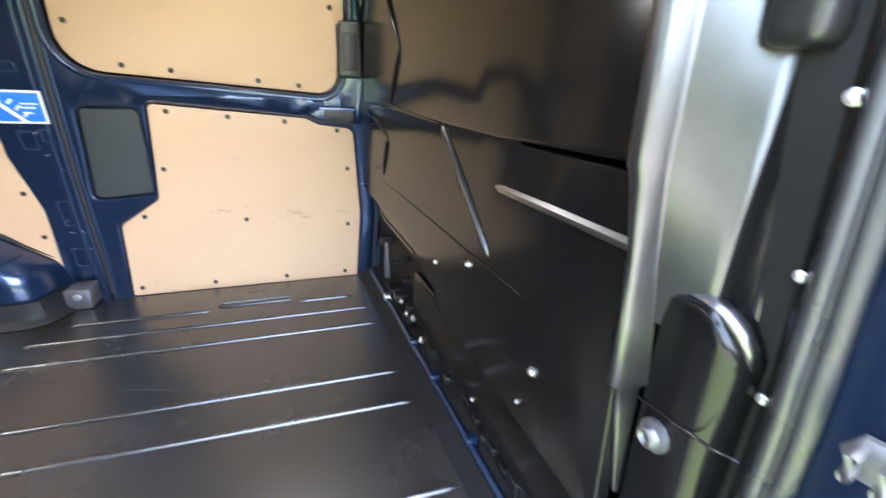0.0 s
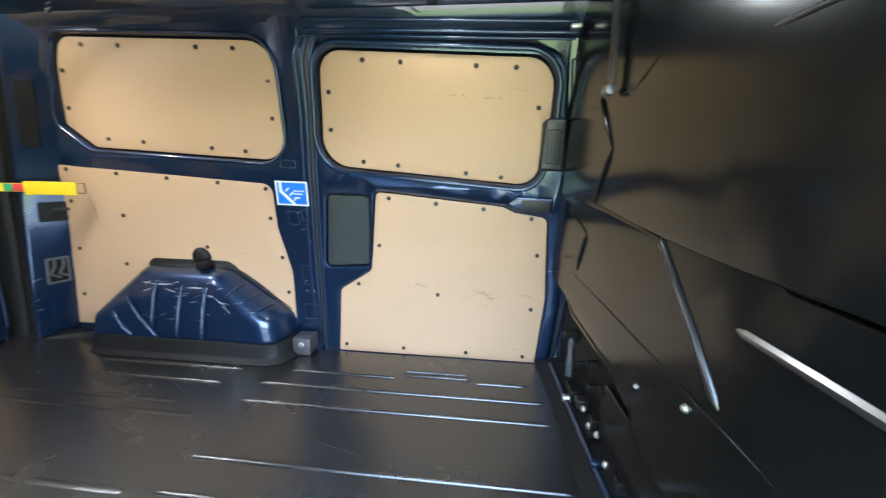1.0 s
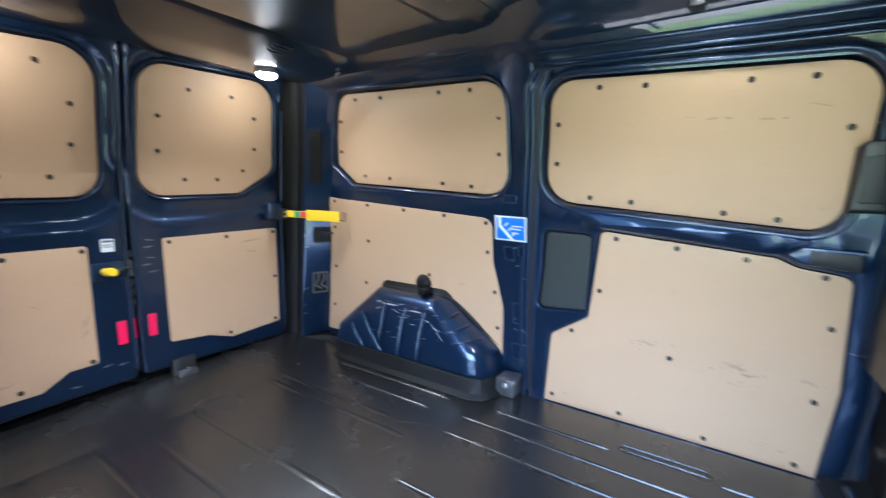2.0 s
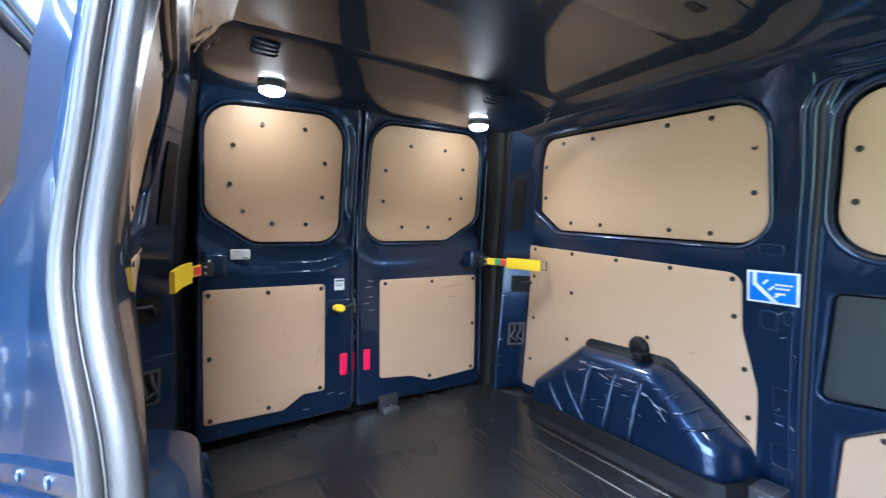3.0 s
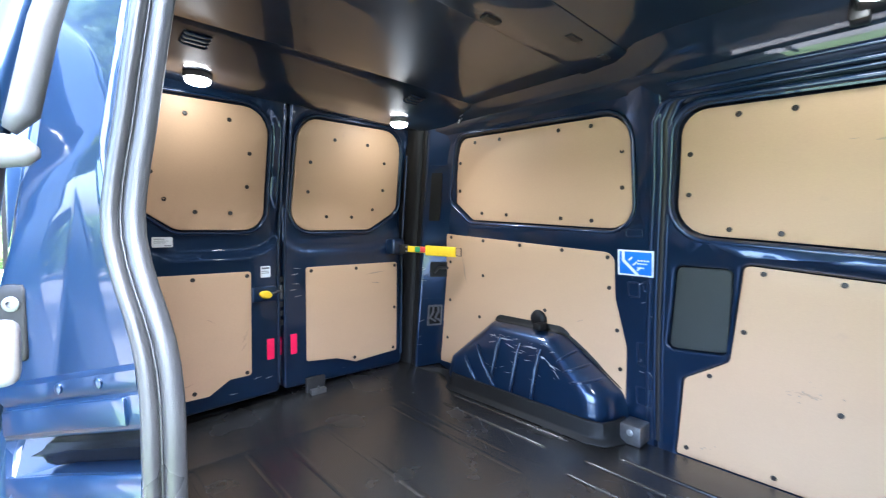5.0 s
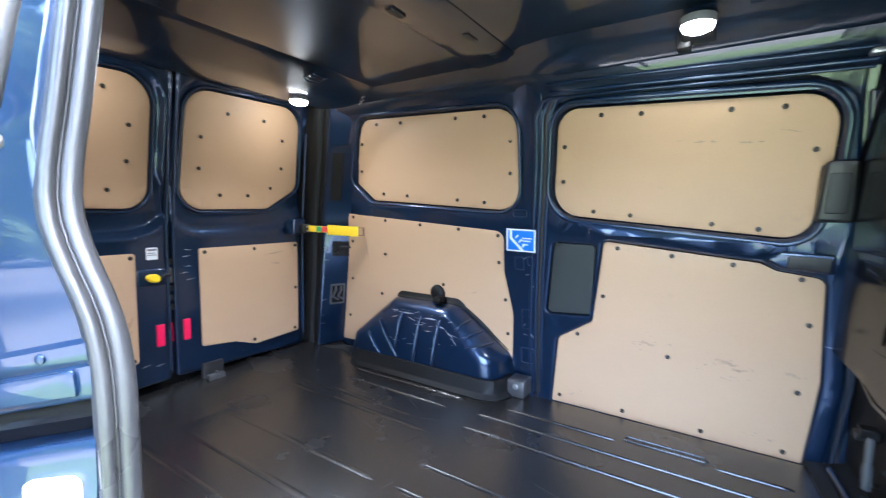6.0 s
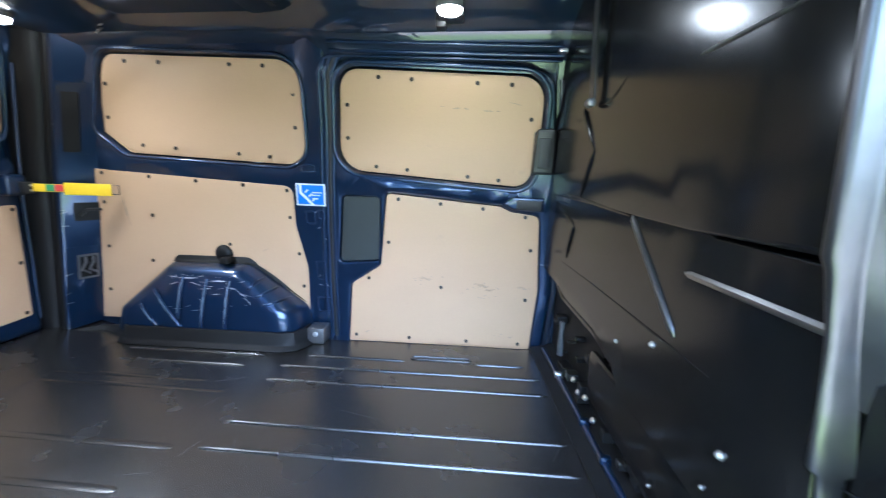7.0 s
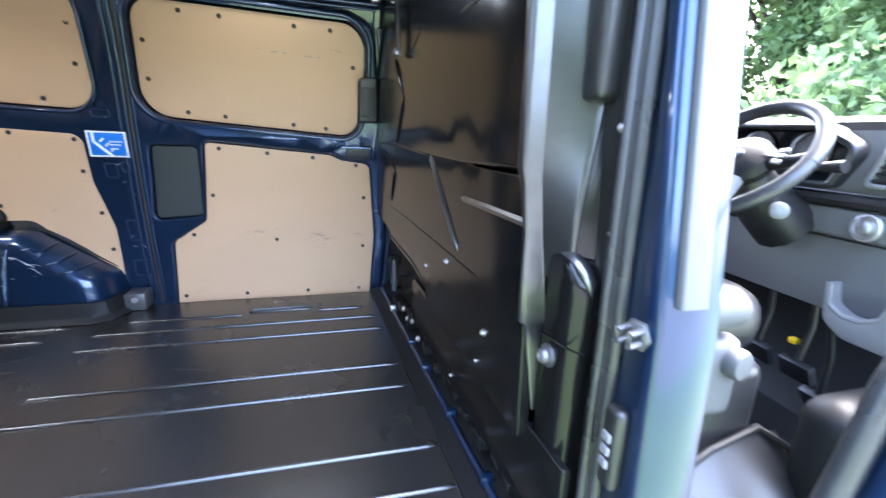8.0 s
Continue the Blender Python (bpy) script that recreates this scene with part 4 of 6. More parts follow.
# lower catch on the far leaf
bm = bmesh.new()
block(bm, (rear_x(0.16, 0.1) + 0.002, 0.112, 0.0), (rear_x(0.16, 0.1) + 0.024, 0.208, 0.118), 0.008)
catch = part("floor_catch", bm, DARKRUB, door_r, "black floor catch cover")
bm = bmesh.new()
block(bm, (rear_x(0.16, 0.1) + 0.02, 0.125, 0.035), (rear_x(0.16, 0.1) + 0.048, 0.200, 0.066), 0.004)
turned(bm, [(0.006, 0), (0.006, 0.010), (0.004, 0.012)], Matrix.Translation((rear_x(0.16, 0.1) + 0.035, 0.165, 0.065)), 10)
part("catch_plate", bm, DULLSTEEL, catch, "bare steel catch plate")
# sill under the doors
sill = holder("rear_sill", "black and blue steel sill under the rear doors", "sill", kind="structure")
bm = bmesh.new()
block(bm, (-2.50, -0.86, -0.06), (-2.462, 1.0, 1.42), 0.004)
part("sill_plate", bm, MATTE, sill)
for y0, y1 in ((-0.84, -0.60), (0.70, 0.96)):
    bm = bmesh.new()
    block(bm, (-2.461, y0, -0.2), (-2.30, y1, 1.42), 0.004)
    part("corner_closure", bm, BLUE, sill)
for y0, y1 in ((-0.95, -0.88), (0.98, 1.05)):
    bm = bmesh.new()
    block(bm, (-2.461, y0, -0.2), (-1.0 if y0 < 0 else 0.2, y1, 0.30), 0.004)
    part("lower_closure", bm, BLUE, sill)


# ---- check straps of the rear doors ----
def door_strap(near):
    ob = holder("door_check_strap", "yellow plastic rear door check strap on a black bracket", "door strap", group="door check straps")

    def P(x, y, z):
        return Vector((x, y if not near else 2 * MID - y, z))
    bm = bmesh.new()
    lo = P(-2.262, 0.585, 0.672)
    hi = P(-2.19, 0.668, 0.758)
    block(bm, (min(lo.x, hi.x), min(lo.y, hi.y), lo.z), (max(lo.x, hi.x), max(lo.y, hi.y), hi.z), 0.016, 3)
    part("bracket_housing", bm, BLUE, ob, "dark blue bracket housing")
    bm = bmesh.new()
    lo, hi = P(-2.20, 0.628, 0.680), P(-2.166, 0.676, 0.728)
    block(bm, (min(lo.x, hi.x), min(lo.y, hi.y), lo.z), (max(lo.x, hi.x), max(lo.y, hi.y), hi.z), 0.005)
    br = part("pivot_block", bm, DARKRUB, ob, "black pivot block")
    for dz in (0.692, 0.714):
        bm = bmesh.new()
        turned(bm, [(0.005, 0), (0.005, 0.003), (0.003, 0.004)], Matrix.Translation(P(-2.166, 0.655, dz)) @ Matrix.Rotation(radians(90), 4, 'Y'), 10)
        part("rivet", bm, STEEL, br)
    sec = [(-0.0035, -0.019), (0.0035, -0.019), (0.0045, -0.014), (0.0045, 0.014), (0.0035, 0.019), (-0.0035, 0.019)]

    def arm(pts, k, name, mat, lab):
        bm = bmesh.new()
        path = []
        for i, p in enumerate(pts):
            d = (Vector(pts[min(i + 1, len(pts) - 1)]) - Vector(pts[max(i - 1, 0)])).normalized()
            nrm = d.cross(Vector((0, 0, 1))).normalized()
            path.append((p, nrm * k, Vector((0, 0, 1)) * k))
        sweep(bm, sec, path)
        return part(name, bm, mat, ob, lab)
    if not near:
        arm([P(-2.19, 0.655, 0.706), P(-2.12, 0.695, 0.702), P(-2.055, 0.735, 0.699)], 0.85, "strap_arm", YELLOW, "yellow strap arm with printed patches")
        arm([P(-2.078, 0.717, 0.699), P(-2.02, 0.752, 0.696), P(-1.955, 0.785, 0.693), P(-1.935, 0.797, 0.692)], 1.35, "strap_grip", YELLOW, "yellow strap grip")
        arm([P(-2.128, 0.684, 0.703), P(-2.104, 0.698, 0.702)], 0.75, "print_green", GREENP, "green printed patch")
        arm([P(-2.103, 0.6985, 0.702), P(-2.079, 0.7135, 0.701)], 0.75, "print_red", REDP, "red printed patch")
        bm = bmesh.new()
        loop = [P(-1.937, 0.797, 0.674), P(-1.912, 0.812, 0.672), P(-1.912, 0.812, 0.712), P(-1.937, 0.797, 0.712)]
        tube(bm, loop + [loop[0]], 0.0025, 6)
        part("wire_loop", bm, DARKRUB, ob, "thin black wire loop")
    else:
        arm([P(-2.19, 0.655, 0.706), P(-2.12, 0.705, 0.700), P(-2.09, 0.72, 0.697)], 0.95, "strap_arm", YELLOW, "yellow strap arm with printed patches")
        arm([P(-2.13, 0.70, 0.699), P(-2.07, 0.728, 0.692), P(-2.02, 0.742, 0.686), P(-1.985, 0.75, 0.682)], 1.75, "strap_grip", YELLOW, "yellow strap grip")
        arm([P(-2.165, 0.668, 0.703), P(-2.135, 0.69, 0.701)], 0.7, "print_red", REDP, "red printed patch")
    return ob


door_strap(False)
door_strap(True)

# ---- roof ----
ROOF = 1.352


def roof():
    ob = holder("ceiling", "glossy dark blue painted van roof with a cross bow", "ceiling", kind="structure")
    bm = bmesh.new()
    out = fillet([(-1.80, -0.66), (0.16, -0.66), (0.16, 0.76), (-1.80, 0.76)], 2)
    shell(out, [], lambda u, v, d: Vector((u, v, ROOF + 0.02 + 0.004 * (1 - ((v - MID) / 0.7) ** 2) - d)), 0.02, 0.0, edge=0.001, step=0.16, bm=bm)
    # side coves down to the walls
    for near in (False, True):
        rows = []
        for i in range(25):
            x = -2.2 + 2.36 * i / 24
            r = []
            back = ramp01((-0.88 - x) / 0.1)
            z0 = 1.200 + 0.072 * back
            for f, k in ((0.0, -0.006), (0.23, 0.012), (0.40, 0.03), (0.55, 0.036), (0.65, 0.062), (0.77, 0.10), (0.9, 0.15), (1.0, 0.2)):
                dz = z0 + (ROOF + 0.003 - z0) * f
                y = wall_y(x, min(dz, 1.25 + 0.05 * back)) - k * (1.0 - 0.45 * back)
                r.append((x, 2 * MID - y if near else y, dz))
            rows.append(r)
        sheet(bm, rows, 0.012, (0, -1 if near else 1, 0.6))
    # rear header
    rows = []
    for v in (-0.66, -0.5, -0.3, 0.0, 0.3, 0.5, 0.76):
        rows.append([(x, v, z) for x, z in ((-2.30, 1.336), (-2.18, 1.328), (-2.12, 1.320), (-2.06, 1.315), (-1.92, 1.313), (-1.86, 1.318), (-1.74, 1.342), (-1.70, 1.345), (-1.66, ROOF + 0.004))])
    sheet(bm, rows, 0.012, (0, 0, 1))
    # two cross bows
    for x0, x1, dz in ((-1.15, -0.96, 0.003), (-0.30, -0.16, 0.010)):
        out = fillet([(x0, -0.58, 0.02), (x1, -0.58, 0.02), (x1, 0.66, 0.02), (x0, 0.66, 0.02)], 3)
        shell(out, [], lambda u, v, d: Vector((u, v, ROOF - d + 0.004 * (1 - ((v - MID) / 0.7) ** 2))), dz, -0.01, edge=0.003, step=0.2, bm=bm)
    for (x0, y0, x1, y1) in ((-1.13, 0.075, -1.105, 0.135), (-1.035, 0.325, -1.012, 0.385), (-1.04, 0.52, -1.015, 0.56)):
        slot = bmesh.new()
        block(slot, (x0, y0, ROOF - 0.0045), (x1, y1, ROOF + 0.004), 0.002, 1)
        part("roof_slot", slot, DARKRUB, ob)
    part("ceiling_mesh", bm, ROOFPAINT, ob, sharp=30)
    return ob


roof()


def header_vent(y):
    """A small ribbed vent in the rear roof header."""
    ob = holder("roof_vent", "small ribbed blue vent in the rear roof header", "vent", group="roof header vents")
    for k in range(4):
        bm = bmesh.new()
        x = -1.775 + k * 0.018
        z = 1.329 + (x + 1.79) * 0.24
        tube(bm, [(x, y - 0.035, z), (x, y - 0.028, z - 0.006), (x, y + 0.028, z - 0.006), (x, y + 0.035, z)], 0.004, 8)
        part("rib", bm, BLUE, ob, sharp=80)
    return ob


header_vent(-0.43)
header_vent(0.365)


def roof_lamp(x, y, z, bracket):
    ob = holder("roof_lamp", "round white LED roof lamp, switched on", "lamp", group="roof lamps")
    bm = bmesh.new()
    turned(bm, [(0.043, 0.020), (0.0435, 0.006), (0.042, 0.000), (0.040, -0.001), (0.039, 0.002)], Matrix.Translation((x, y, z)), 24)
    part("housing", bm, PALEPL, ob, "pale grey lamp housing")
    bm = bmesh.new()
    turned(bm, [(0.0385, 0.0), (0.0385, -0.006), (0.034, -0.013), (0.024, -0.018), (0.006, -0.020)], Matrix.Translation((x, y, z)), 24)
    lens = part("lens", bm, LED, ob, "glowing white lens")
    lens.visible_shadow = False
    if bracket:
        bm = bmesh.new()
        block(bm, (x - 0.04, y + 0.025, z - 0.012), (x + 0.04, y + 0.115, z + 0.012), 0.006)
        block(bm, (x - 0.055, y + 0.075, z - 0.028), (x - 0.02, y + 0.13, z + 0.02), 0.006)
        part("bracket", bm, PLASTIC, ob, "black mounting bracket")
    return ob


for i, (lx, ly, lz) in enumerate(LAMPS):
    roof_lamp(lx, ly, lz, i == 2)


def corner_clip(near):
    """Bare wiring clips and tape at the rear top corner."""
    ob = holder("wiring_clip", "shiny wiring clips taped into the rear roof corner", "clip", group="wiring clips")
    rnd = random.Random(3)
    for k in range(9):
        bm = bmesh.new()
        y0, x0 = 0.735 - 0.010 * k, -1.87 + 0.012 * k
        turn = -1 if near else 1
        pts = [Vector((x0 + rnd.uniform(-0.008, 0.008) + 0.012 * j, (2 * MID - y0 if near else y0) - 0.006 * j * turn, 1.320 + rnd.uniform(-0.008, 0.008))) for j in range(3)]
        tube(bm, pts, 0.0020 if k % 3 else 0.0032, 8)
        part("clip", bm, STEEL if k % 2 == 0 else DARKRUB, ob)
    return ob


corner_clip(False)
corner_clip(True)
# small catch at the front end of the far roof rail
fc = holder("rail_clip", "small bright clip at the end of the roof rail", "clip")
bm = bmesh.new()
block(bm, (-0.045, 0.615, 1.205), (-0.015, 0.65, 1.218), 0.004)
part("clip", bm, STEEL, fc)
# the rolled rail over the far door
rail = holder("door_rail", "dark blue rolled steel rail over the sliding door", "rail", kind="structure")
for dz, r, k in ((1.238, 0.008, 0.006), (1.222, 0.005, 0.004), (1.262, 0.006, 0.032)):
    bm = bmesh.new()
    tube(bm, [(x, wall_y(x, min(1.25, dz)) - k * 0.9, dz - 0.028 * ramp01((x + 0.86) / 0.8)) for x in (-0.88, -0.7, -0.45, -0.2, -0.02)], r, 8)
    part("roll", bm, BLUE, rail, sharp=80)


# ---- bulkhead ----
def bulkhead():
    ob = holder("wall_east", "glossy black painted steel bulkhead with pressed ribs", "bulkhead", kind="structure")
    up = fillet([(0.80, 0.712, 0.005), (-0.20, 0.7045, 0.01), (-0.485, 0.713, 0.01), (-0.485, 1.36, 0.005), (0.80, 1.36, 0.005)], 3)
    part("upper_sheet", shell(up, [], bulk_place, 0.0, -0.03, edge=0.005, step=0.2), BLACK, ob)
    lo = fillet([(0.93, 0.385, 0.005), (0.69, 0.372, 0.02), (0.60, 0.336, 0.02), (0.25, 0.332, 0.02), (0.11, 0.308, 0.02), (0.05, 0.262, 0.02), (-0.50, 0.245, 0.005),
                 (-0.485, 0.703, 0.004), (-0.26, 0.7025, 0.004), (-0.22, 0.722, 0.004), (0.93, 0.722, 0.005)], 3)
    part("lower_sheet", shell(lo, [], bulk_place, -0.009, -0.03, edge=0.004, step=0.2), BLACK, ob)
    foot = fillet([(0.30, 0.118, 0.01), (-0.62, 0.105, 0.01), (-0.62, 0.275, 0.005), (0.30, 0.275, 0.03)], 3)
    part("foot_sheet", shell(foot, [], bulk_place, -0.022, -0.035, edge=0.004), BLACK, ob)
    part("back_sheet", shell([(0.95, -0.1), (-0.62, -0.1), (-0.62, 1.30), (0.95, 1.30)], [], bulk_place, -0.075, -0.085, edge=0.002, step=0.4), MATTE, ob)

    def rib(pts, r, d=0.0, mat=BLACK, name="pressed_rib"):
        bm = bmesh.new()
        p = [bulk_place(a, b, d) for a, b in pts]
        rs = [r * 0.4] + [r] * (len(p) - 2) + [r * 0.4] if len(p) > 3 else [r] * len(p)
        tube(bm, p, rs, 10)
        return part(name, bm, mat, ob, sharp=80)
    bm = bmesh.new()
    sweep(bm, [(-0.001, 0.0075), (0.001, 0.007), (0.006, 0.002), (0.0065, -0.002), (0.005, -0.006), (-0.001, -0.007)],
          [(bulk_place(v, z, -0.009), Vector((-1, -0.085, 0)) * k, Vector((0, 0, k))) for v, z, k in ((-0.188, 0.627, 0.3), (-0.205, 0.627, 0.9), (-0.35, 0.629, 1), (-0.47, 0.630, 1), (-0.496, 0.630, 0.9))])
    part("edge_rib", bm, BRIGHT, ob, "bright worn rib", sharp=30)
    # black rib given the pale sheen metal to imitate its highlight
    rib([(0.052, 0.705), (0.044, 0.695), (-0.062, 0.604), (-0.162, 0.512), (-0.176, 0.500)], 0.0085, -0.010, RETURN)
    rib([(0.44, 0.992), (0.43, 0.98), (0.375, 0.92), (0.325, 0.865)], 0.010, -0.001)
    rib([(0.325, 0.865), (0.345, 0.835), (0.40, 0.76), (0.43, 0.722)], 0.009, -0.001)
    rib([(0.72, 0.672), (0.64, 0.658), (0.52, 0.632), (0.50, 0.622)], 0.006, -0.010)
    rib([(0.50, 0.622), (0.51, 0.607), (0.55, 0.54), (0.568, 0.500)], 0.009, -0.010)
    rib([(0.72, 0.728), (0.45, 0.722), (0.25, 0.712), (0.045, 0.704)], 0.005, -0.002)
    rib([(0.62, 0.474), (0.31, 0.478), (0.0, 0.478), (-0.26, 0.477), (-0.29, 0.476)], 0.0026, -0.009)
    rib([(0.66, 0.372), (0.58, 0.350), (0.46, 0.349), (0.26, 0.348), (0.13, 0.330)], 0.0026, -0.009)
    rib([(-0.175, 0.998), (-0.20, 0.999), (-0.34, 1.004), (-0.42, 1.010)], 0.004, -0.0005, DARKRUB)
    rib([(0.30, 0.985), (0.24, 0.985), (0.19, 1.000), (0.12, 1.03)], 0.004, -0.001)
    # bolts
    for y, z, s in ((-0.10, 0.453, 0.75), (0.08, 0.386, 0.55), (-0.341, 0.373, 0.8), (-0.308, 0.290, 0.4), (-0.12, 0.14, 0.45)):
        bm = bmesh.new()
        mt = Matrix.Translation(bulk_place(y, z, -0.009 if z > 0.26 else -0.022)) @ Vector((-1, -0.085, 0)).to_track_quat("Z", "Y").to_matrix().to_4x4() @ Matrix.Scale(0.78 * s, 4)
        turned(bm, [(0.013, 0), (0.013, 0.003), (0.009, 0.004), (0.0085, 0.010), (0.006, 0.012)], mt, 12)
        part("bolt", bm, STEEL, ob, "bright zinc bolt")
    # clutter of brackets in the dark gap under the sheet
    rnd = random.Random(21)
    for k in range(34):
        bm = bmesh.new()
        y = 0.78 - 1.28 * k / 33 + rnd.uniform(-0.012, 0.012)
        z = rnd.uniform(0.03, 0.10) if k > 17 else rnd.uniform(0.03, 0.26)
        w = rnd.uniform(0.008, 0.024)
        c = bulk_place(y, z, -0.045)
        block(bm, (c.x - w * 0.6, c.y - w, c.z - w * 0.5), (c.x + 0.03, c.y + w, c.z + w * rnd.uniform(0.4, 1.2)), 0.003, 1)
        part("bracket", bm, MATTE if k % 6 else PLASTIC, ob)
    bm = bmesh.new()
    c = bulk_place(0.66, 0.09, -0.035)
    turned(bm, [(0.012, 0), (0.013, 0.06), (0.010, 0.07), (0.010, 0.13), (0.006, 0.14)], Matrix.Translation(c), 14)
    part("canister", bm, GREYPL, ob, "grey plastic canister")
    for y, z in ((0.46, 0.085), (0.40, 0.07), (0.33, 0.09), (0.25, 0.06)):
        bm = bmesh.new()
        turned(bm, [(0.010, 0), (0.010, 0.008), (0.006, 0.011)], Matrix.Translation(bulk_place(y, z, -0.035)) @ Vector((-1, 0, 0.5)).to_track_quat("Z", "Y").to_matrix().to_4x4(), 10)
        part("bolt", bm, STEEL, ob)
    # sill below: black ledge and the blue painted flange
    bm = bmesh.new()
    sweep(bm, [(-0.02, -0.06), (-0.02, 0.004), (0.03, 0.010), (0.10, 0.028), (0.12, 0.04), (0.14, -0.06)],
          [((bulk_x(v) - 0.012, v, 0.0), (1, 0.085, 0), (0, 0, 1)) for v in (0.93, 0.4, 0.0, -0.4, -0.66)])
    part("foot_ledge", bm, MATTE, ob)
    bm = bmesh.new()
    tube(bm, [(bulk_x(v) + 0.022, v, 0.016) for v in (0.88, 0.5, 0.2, -0.1, -0.4, -0.64)], 0.0105, 10)
    part("painted_flange", bm, BLUE, ob, "bright blue painted flange", sharp=80)
    for v in (0.62, 0.30, 0.12, -0.12, -0.36):
        bm = bmesh.new()
        block(bm, (bulk_x(v) + 0.008, v - 0.012, 0.012), (bulk_x(v) + 0.040, v + 0.012, 0.036), 0.005)
        part("flange_clip", bm, BLUE if v != 0.62 else STEEL, ob)
    # strap with a rounded end hanging from the roof beam
    hook = holder("hanging_strap", "black strap with a round metal end on the bulkhead", "strap")
    bm = bmesh.new()
    sweep(bm, [(-0.018, -0.003), (0.018, -0.003), (0.018, 0.003), (-0.018, 0.003)],
          [(bulk_place(0.325, z, 0.012 + d), (0.085, -1, 0), (-1, -0.085, 0)) for z, d in ((1.34, 0.01), (1.2, 0.008), (1.08, 0.006), (1.0, 0.004))])
    part("webbing", bm, PLASTIC, hook)
    bm = bmesh.new()
    turned(bm, [(0.004, -0.024), (0.011, -0.022), (0.013, -0.010), (0.013, 0.010), (0.011, 0.022), (0.004, 0.024)],
           Matrix.Translation(bulk_place(0.325, 0.995, 0.022)) @ Matrix.Rotation(radians(90), 4, 'X'), 16)
    part("round_end", bm, DULLSTEEL, hook, "grey metal round end")
    return ob


bulkhead()


def bulkhead_edge():
    """The bulkhead's curved return to the door post, the grab moulding and the belt cover."""
    ob = holder("bulkhead_return", "curved glossy black bulkhead return with a grab moulding", "bulkhead", kind="structure")

    # rolled edge strip, stepped where the sheets end, running out to a point at its foot
    rows = []
    for z in (0.30, 0.36, 0.42, 0.462, 0.474, 0.55, 0.62, 0.698, 0.716, 0.80, 0.9, 1.0, 1.12, 1.36):
        left = float(np.interp(z, [0.30, 0.462, 0.474, 0.488, 0.63, 0.698, 0.716, 1.36], [0.130, 0.107, 0.0925, 0.0925, 0.0955, 0.0885, 0.083, 0.078]))
        right = float(np.interp(z, [0.30, 0.50, 0.60, 0.70, 1.36], [0.136, 0.134, 0.124, 0.115, 0.110]))
        low = ramp01((0.60 - z) / 0.1)
        w = right - left
        y0 = float(np.interp(z, [0.30, 0.468, 0.476, 0.488, 0.63, 0.71, 1.36], [-0.502, -0.4995, -0.508, -0.510, -0.495, -0.490, -0.488]))
        y1 = min(-0.502 - 0.012 * low, y0 - 0.003) if z > 0.47 else -0.5035
        rows.append([(left + f * w, y0 + (y1 - y0) * g, z) for f, g in ((-0.06, -0.5), (0, 0), (0.04, 0.27), (0.14, 0.5), (0.28, 0.64), (0.8, 0.86), (0.95, 0.93), (1, 1))])
    # black strip; the pale sheen metal carries the outdoor reflection
    bm = bmesh.new()
    sheet(bm, rows, 0.006, (0.5, 1, 0))
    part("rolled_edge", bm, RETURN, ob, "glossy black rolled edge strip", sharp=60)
    # deep step behind the edge strip: a slanted wall, a dark back face and the moulded block below
    wall_rows, back_rows = [], []
    for z in (0.55, 0.60, 0.66, 0.72, 0.80, 0.90, 1.0, 1.15, 1.36):
        a = Vector((float(np.interp(z, [0.50, 0.60, 0.70, 1.36], [0.134, 0.124, 0.115, 0.110])), -0.501))
        b = Vector((0.148 + 0.16 * ramp01((z - 0.64) / 0.3) * 0.3, -0.553 + 0.05 * ramp01((z - 0.64) / 0.3) * 0.3))
        wall_rows.append([(*a.lerp(b, f), z) for f in (0, 0.15, 0.5, 0.85)] + [(b.x, b.y, z), (b.x + 0.004, b.y - 0.001, z)])
        back_rows.append([(b.x + 0.003, b.y, z), (b.x + 0.014, b.y - 0.004, z), (b.x + 0.028, b.y - 0.010, z), (0.190, -0.575, z), (0.190, -0.602, z)])
    bm = bmesh.new()
    sheet(bm, wall_rows, 0.004, (0.6, 0.6, 0))
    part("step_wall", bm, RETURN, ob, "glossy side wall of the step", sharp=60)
    bm = bmesh.new()
    sheet(bm, back_rows, 0.004, (1, 0.4, 0))
    part("step_back", bm, BLACK, ob, sharp=60)
    bm = bmesh.new()
    tube(bm, [(0.190, -0.558, 1.0), (0.190, -0.559, 0.85), (0.189, -0.560, 0.774), (0.187, -0.564, 0.705), (0.184, -0.568, 0.633), (0.182, -0.570, 0.575)], 0.0055, 8)
    part("edge_bead", bm, RETURN, ob, sharp=80)

    def plate(u, v, d):
        return Vector((0.133 - d + 0.03 * ramp01((-0.574 - u) / 0.02) ** 2, u, v))
    out = fillet([(-0.503, 0.0), (-0.503, 0.593, 0.004), (-0.564, 0.597, 0.03), (-0.594, 0.552, 0.035), (-0.589, 0.30, 0.1), (-0.586, 0.0)], 6)
    # bright bar laid on the ledge in place of its sky highlight
    bm = bmesh.new()
    tube(bm, [(0.150, -0.506, 0.593), (0.149, -0.527, 0.595), (0.149, -0.552, 0.595), (0.151, -0.567, 0.589), (0.156, -0.579, 0.579), (0.162, -0.587, 0.563), (0.166, -0.590, 0.542)], [0.006, 0.009, 0.011, 0.012, 0.012, 0.010, 0.004], 10, flat=0.6)
    part("ledge_glint", bm, BRIGHT, ob, "bright steel strip standing in for the ledge's highlight", sharp=80)
    part("post_plate", shell(out, [], plate, 0.0, -0.11, edge=0.009, step=0.03), BLACK, ob, "glossy black moulded block under the step", sharp=45)
    # flat face between the plate and the seal
    bm = bmesh.new()
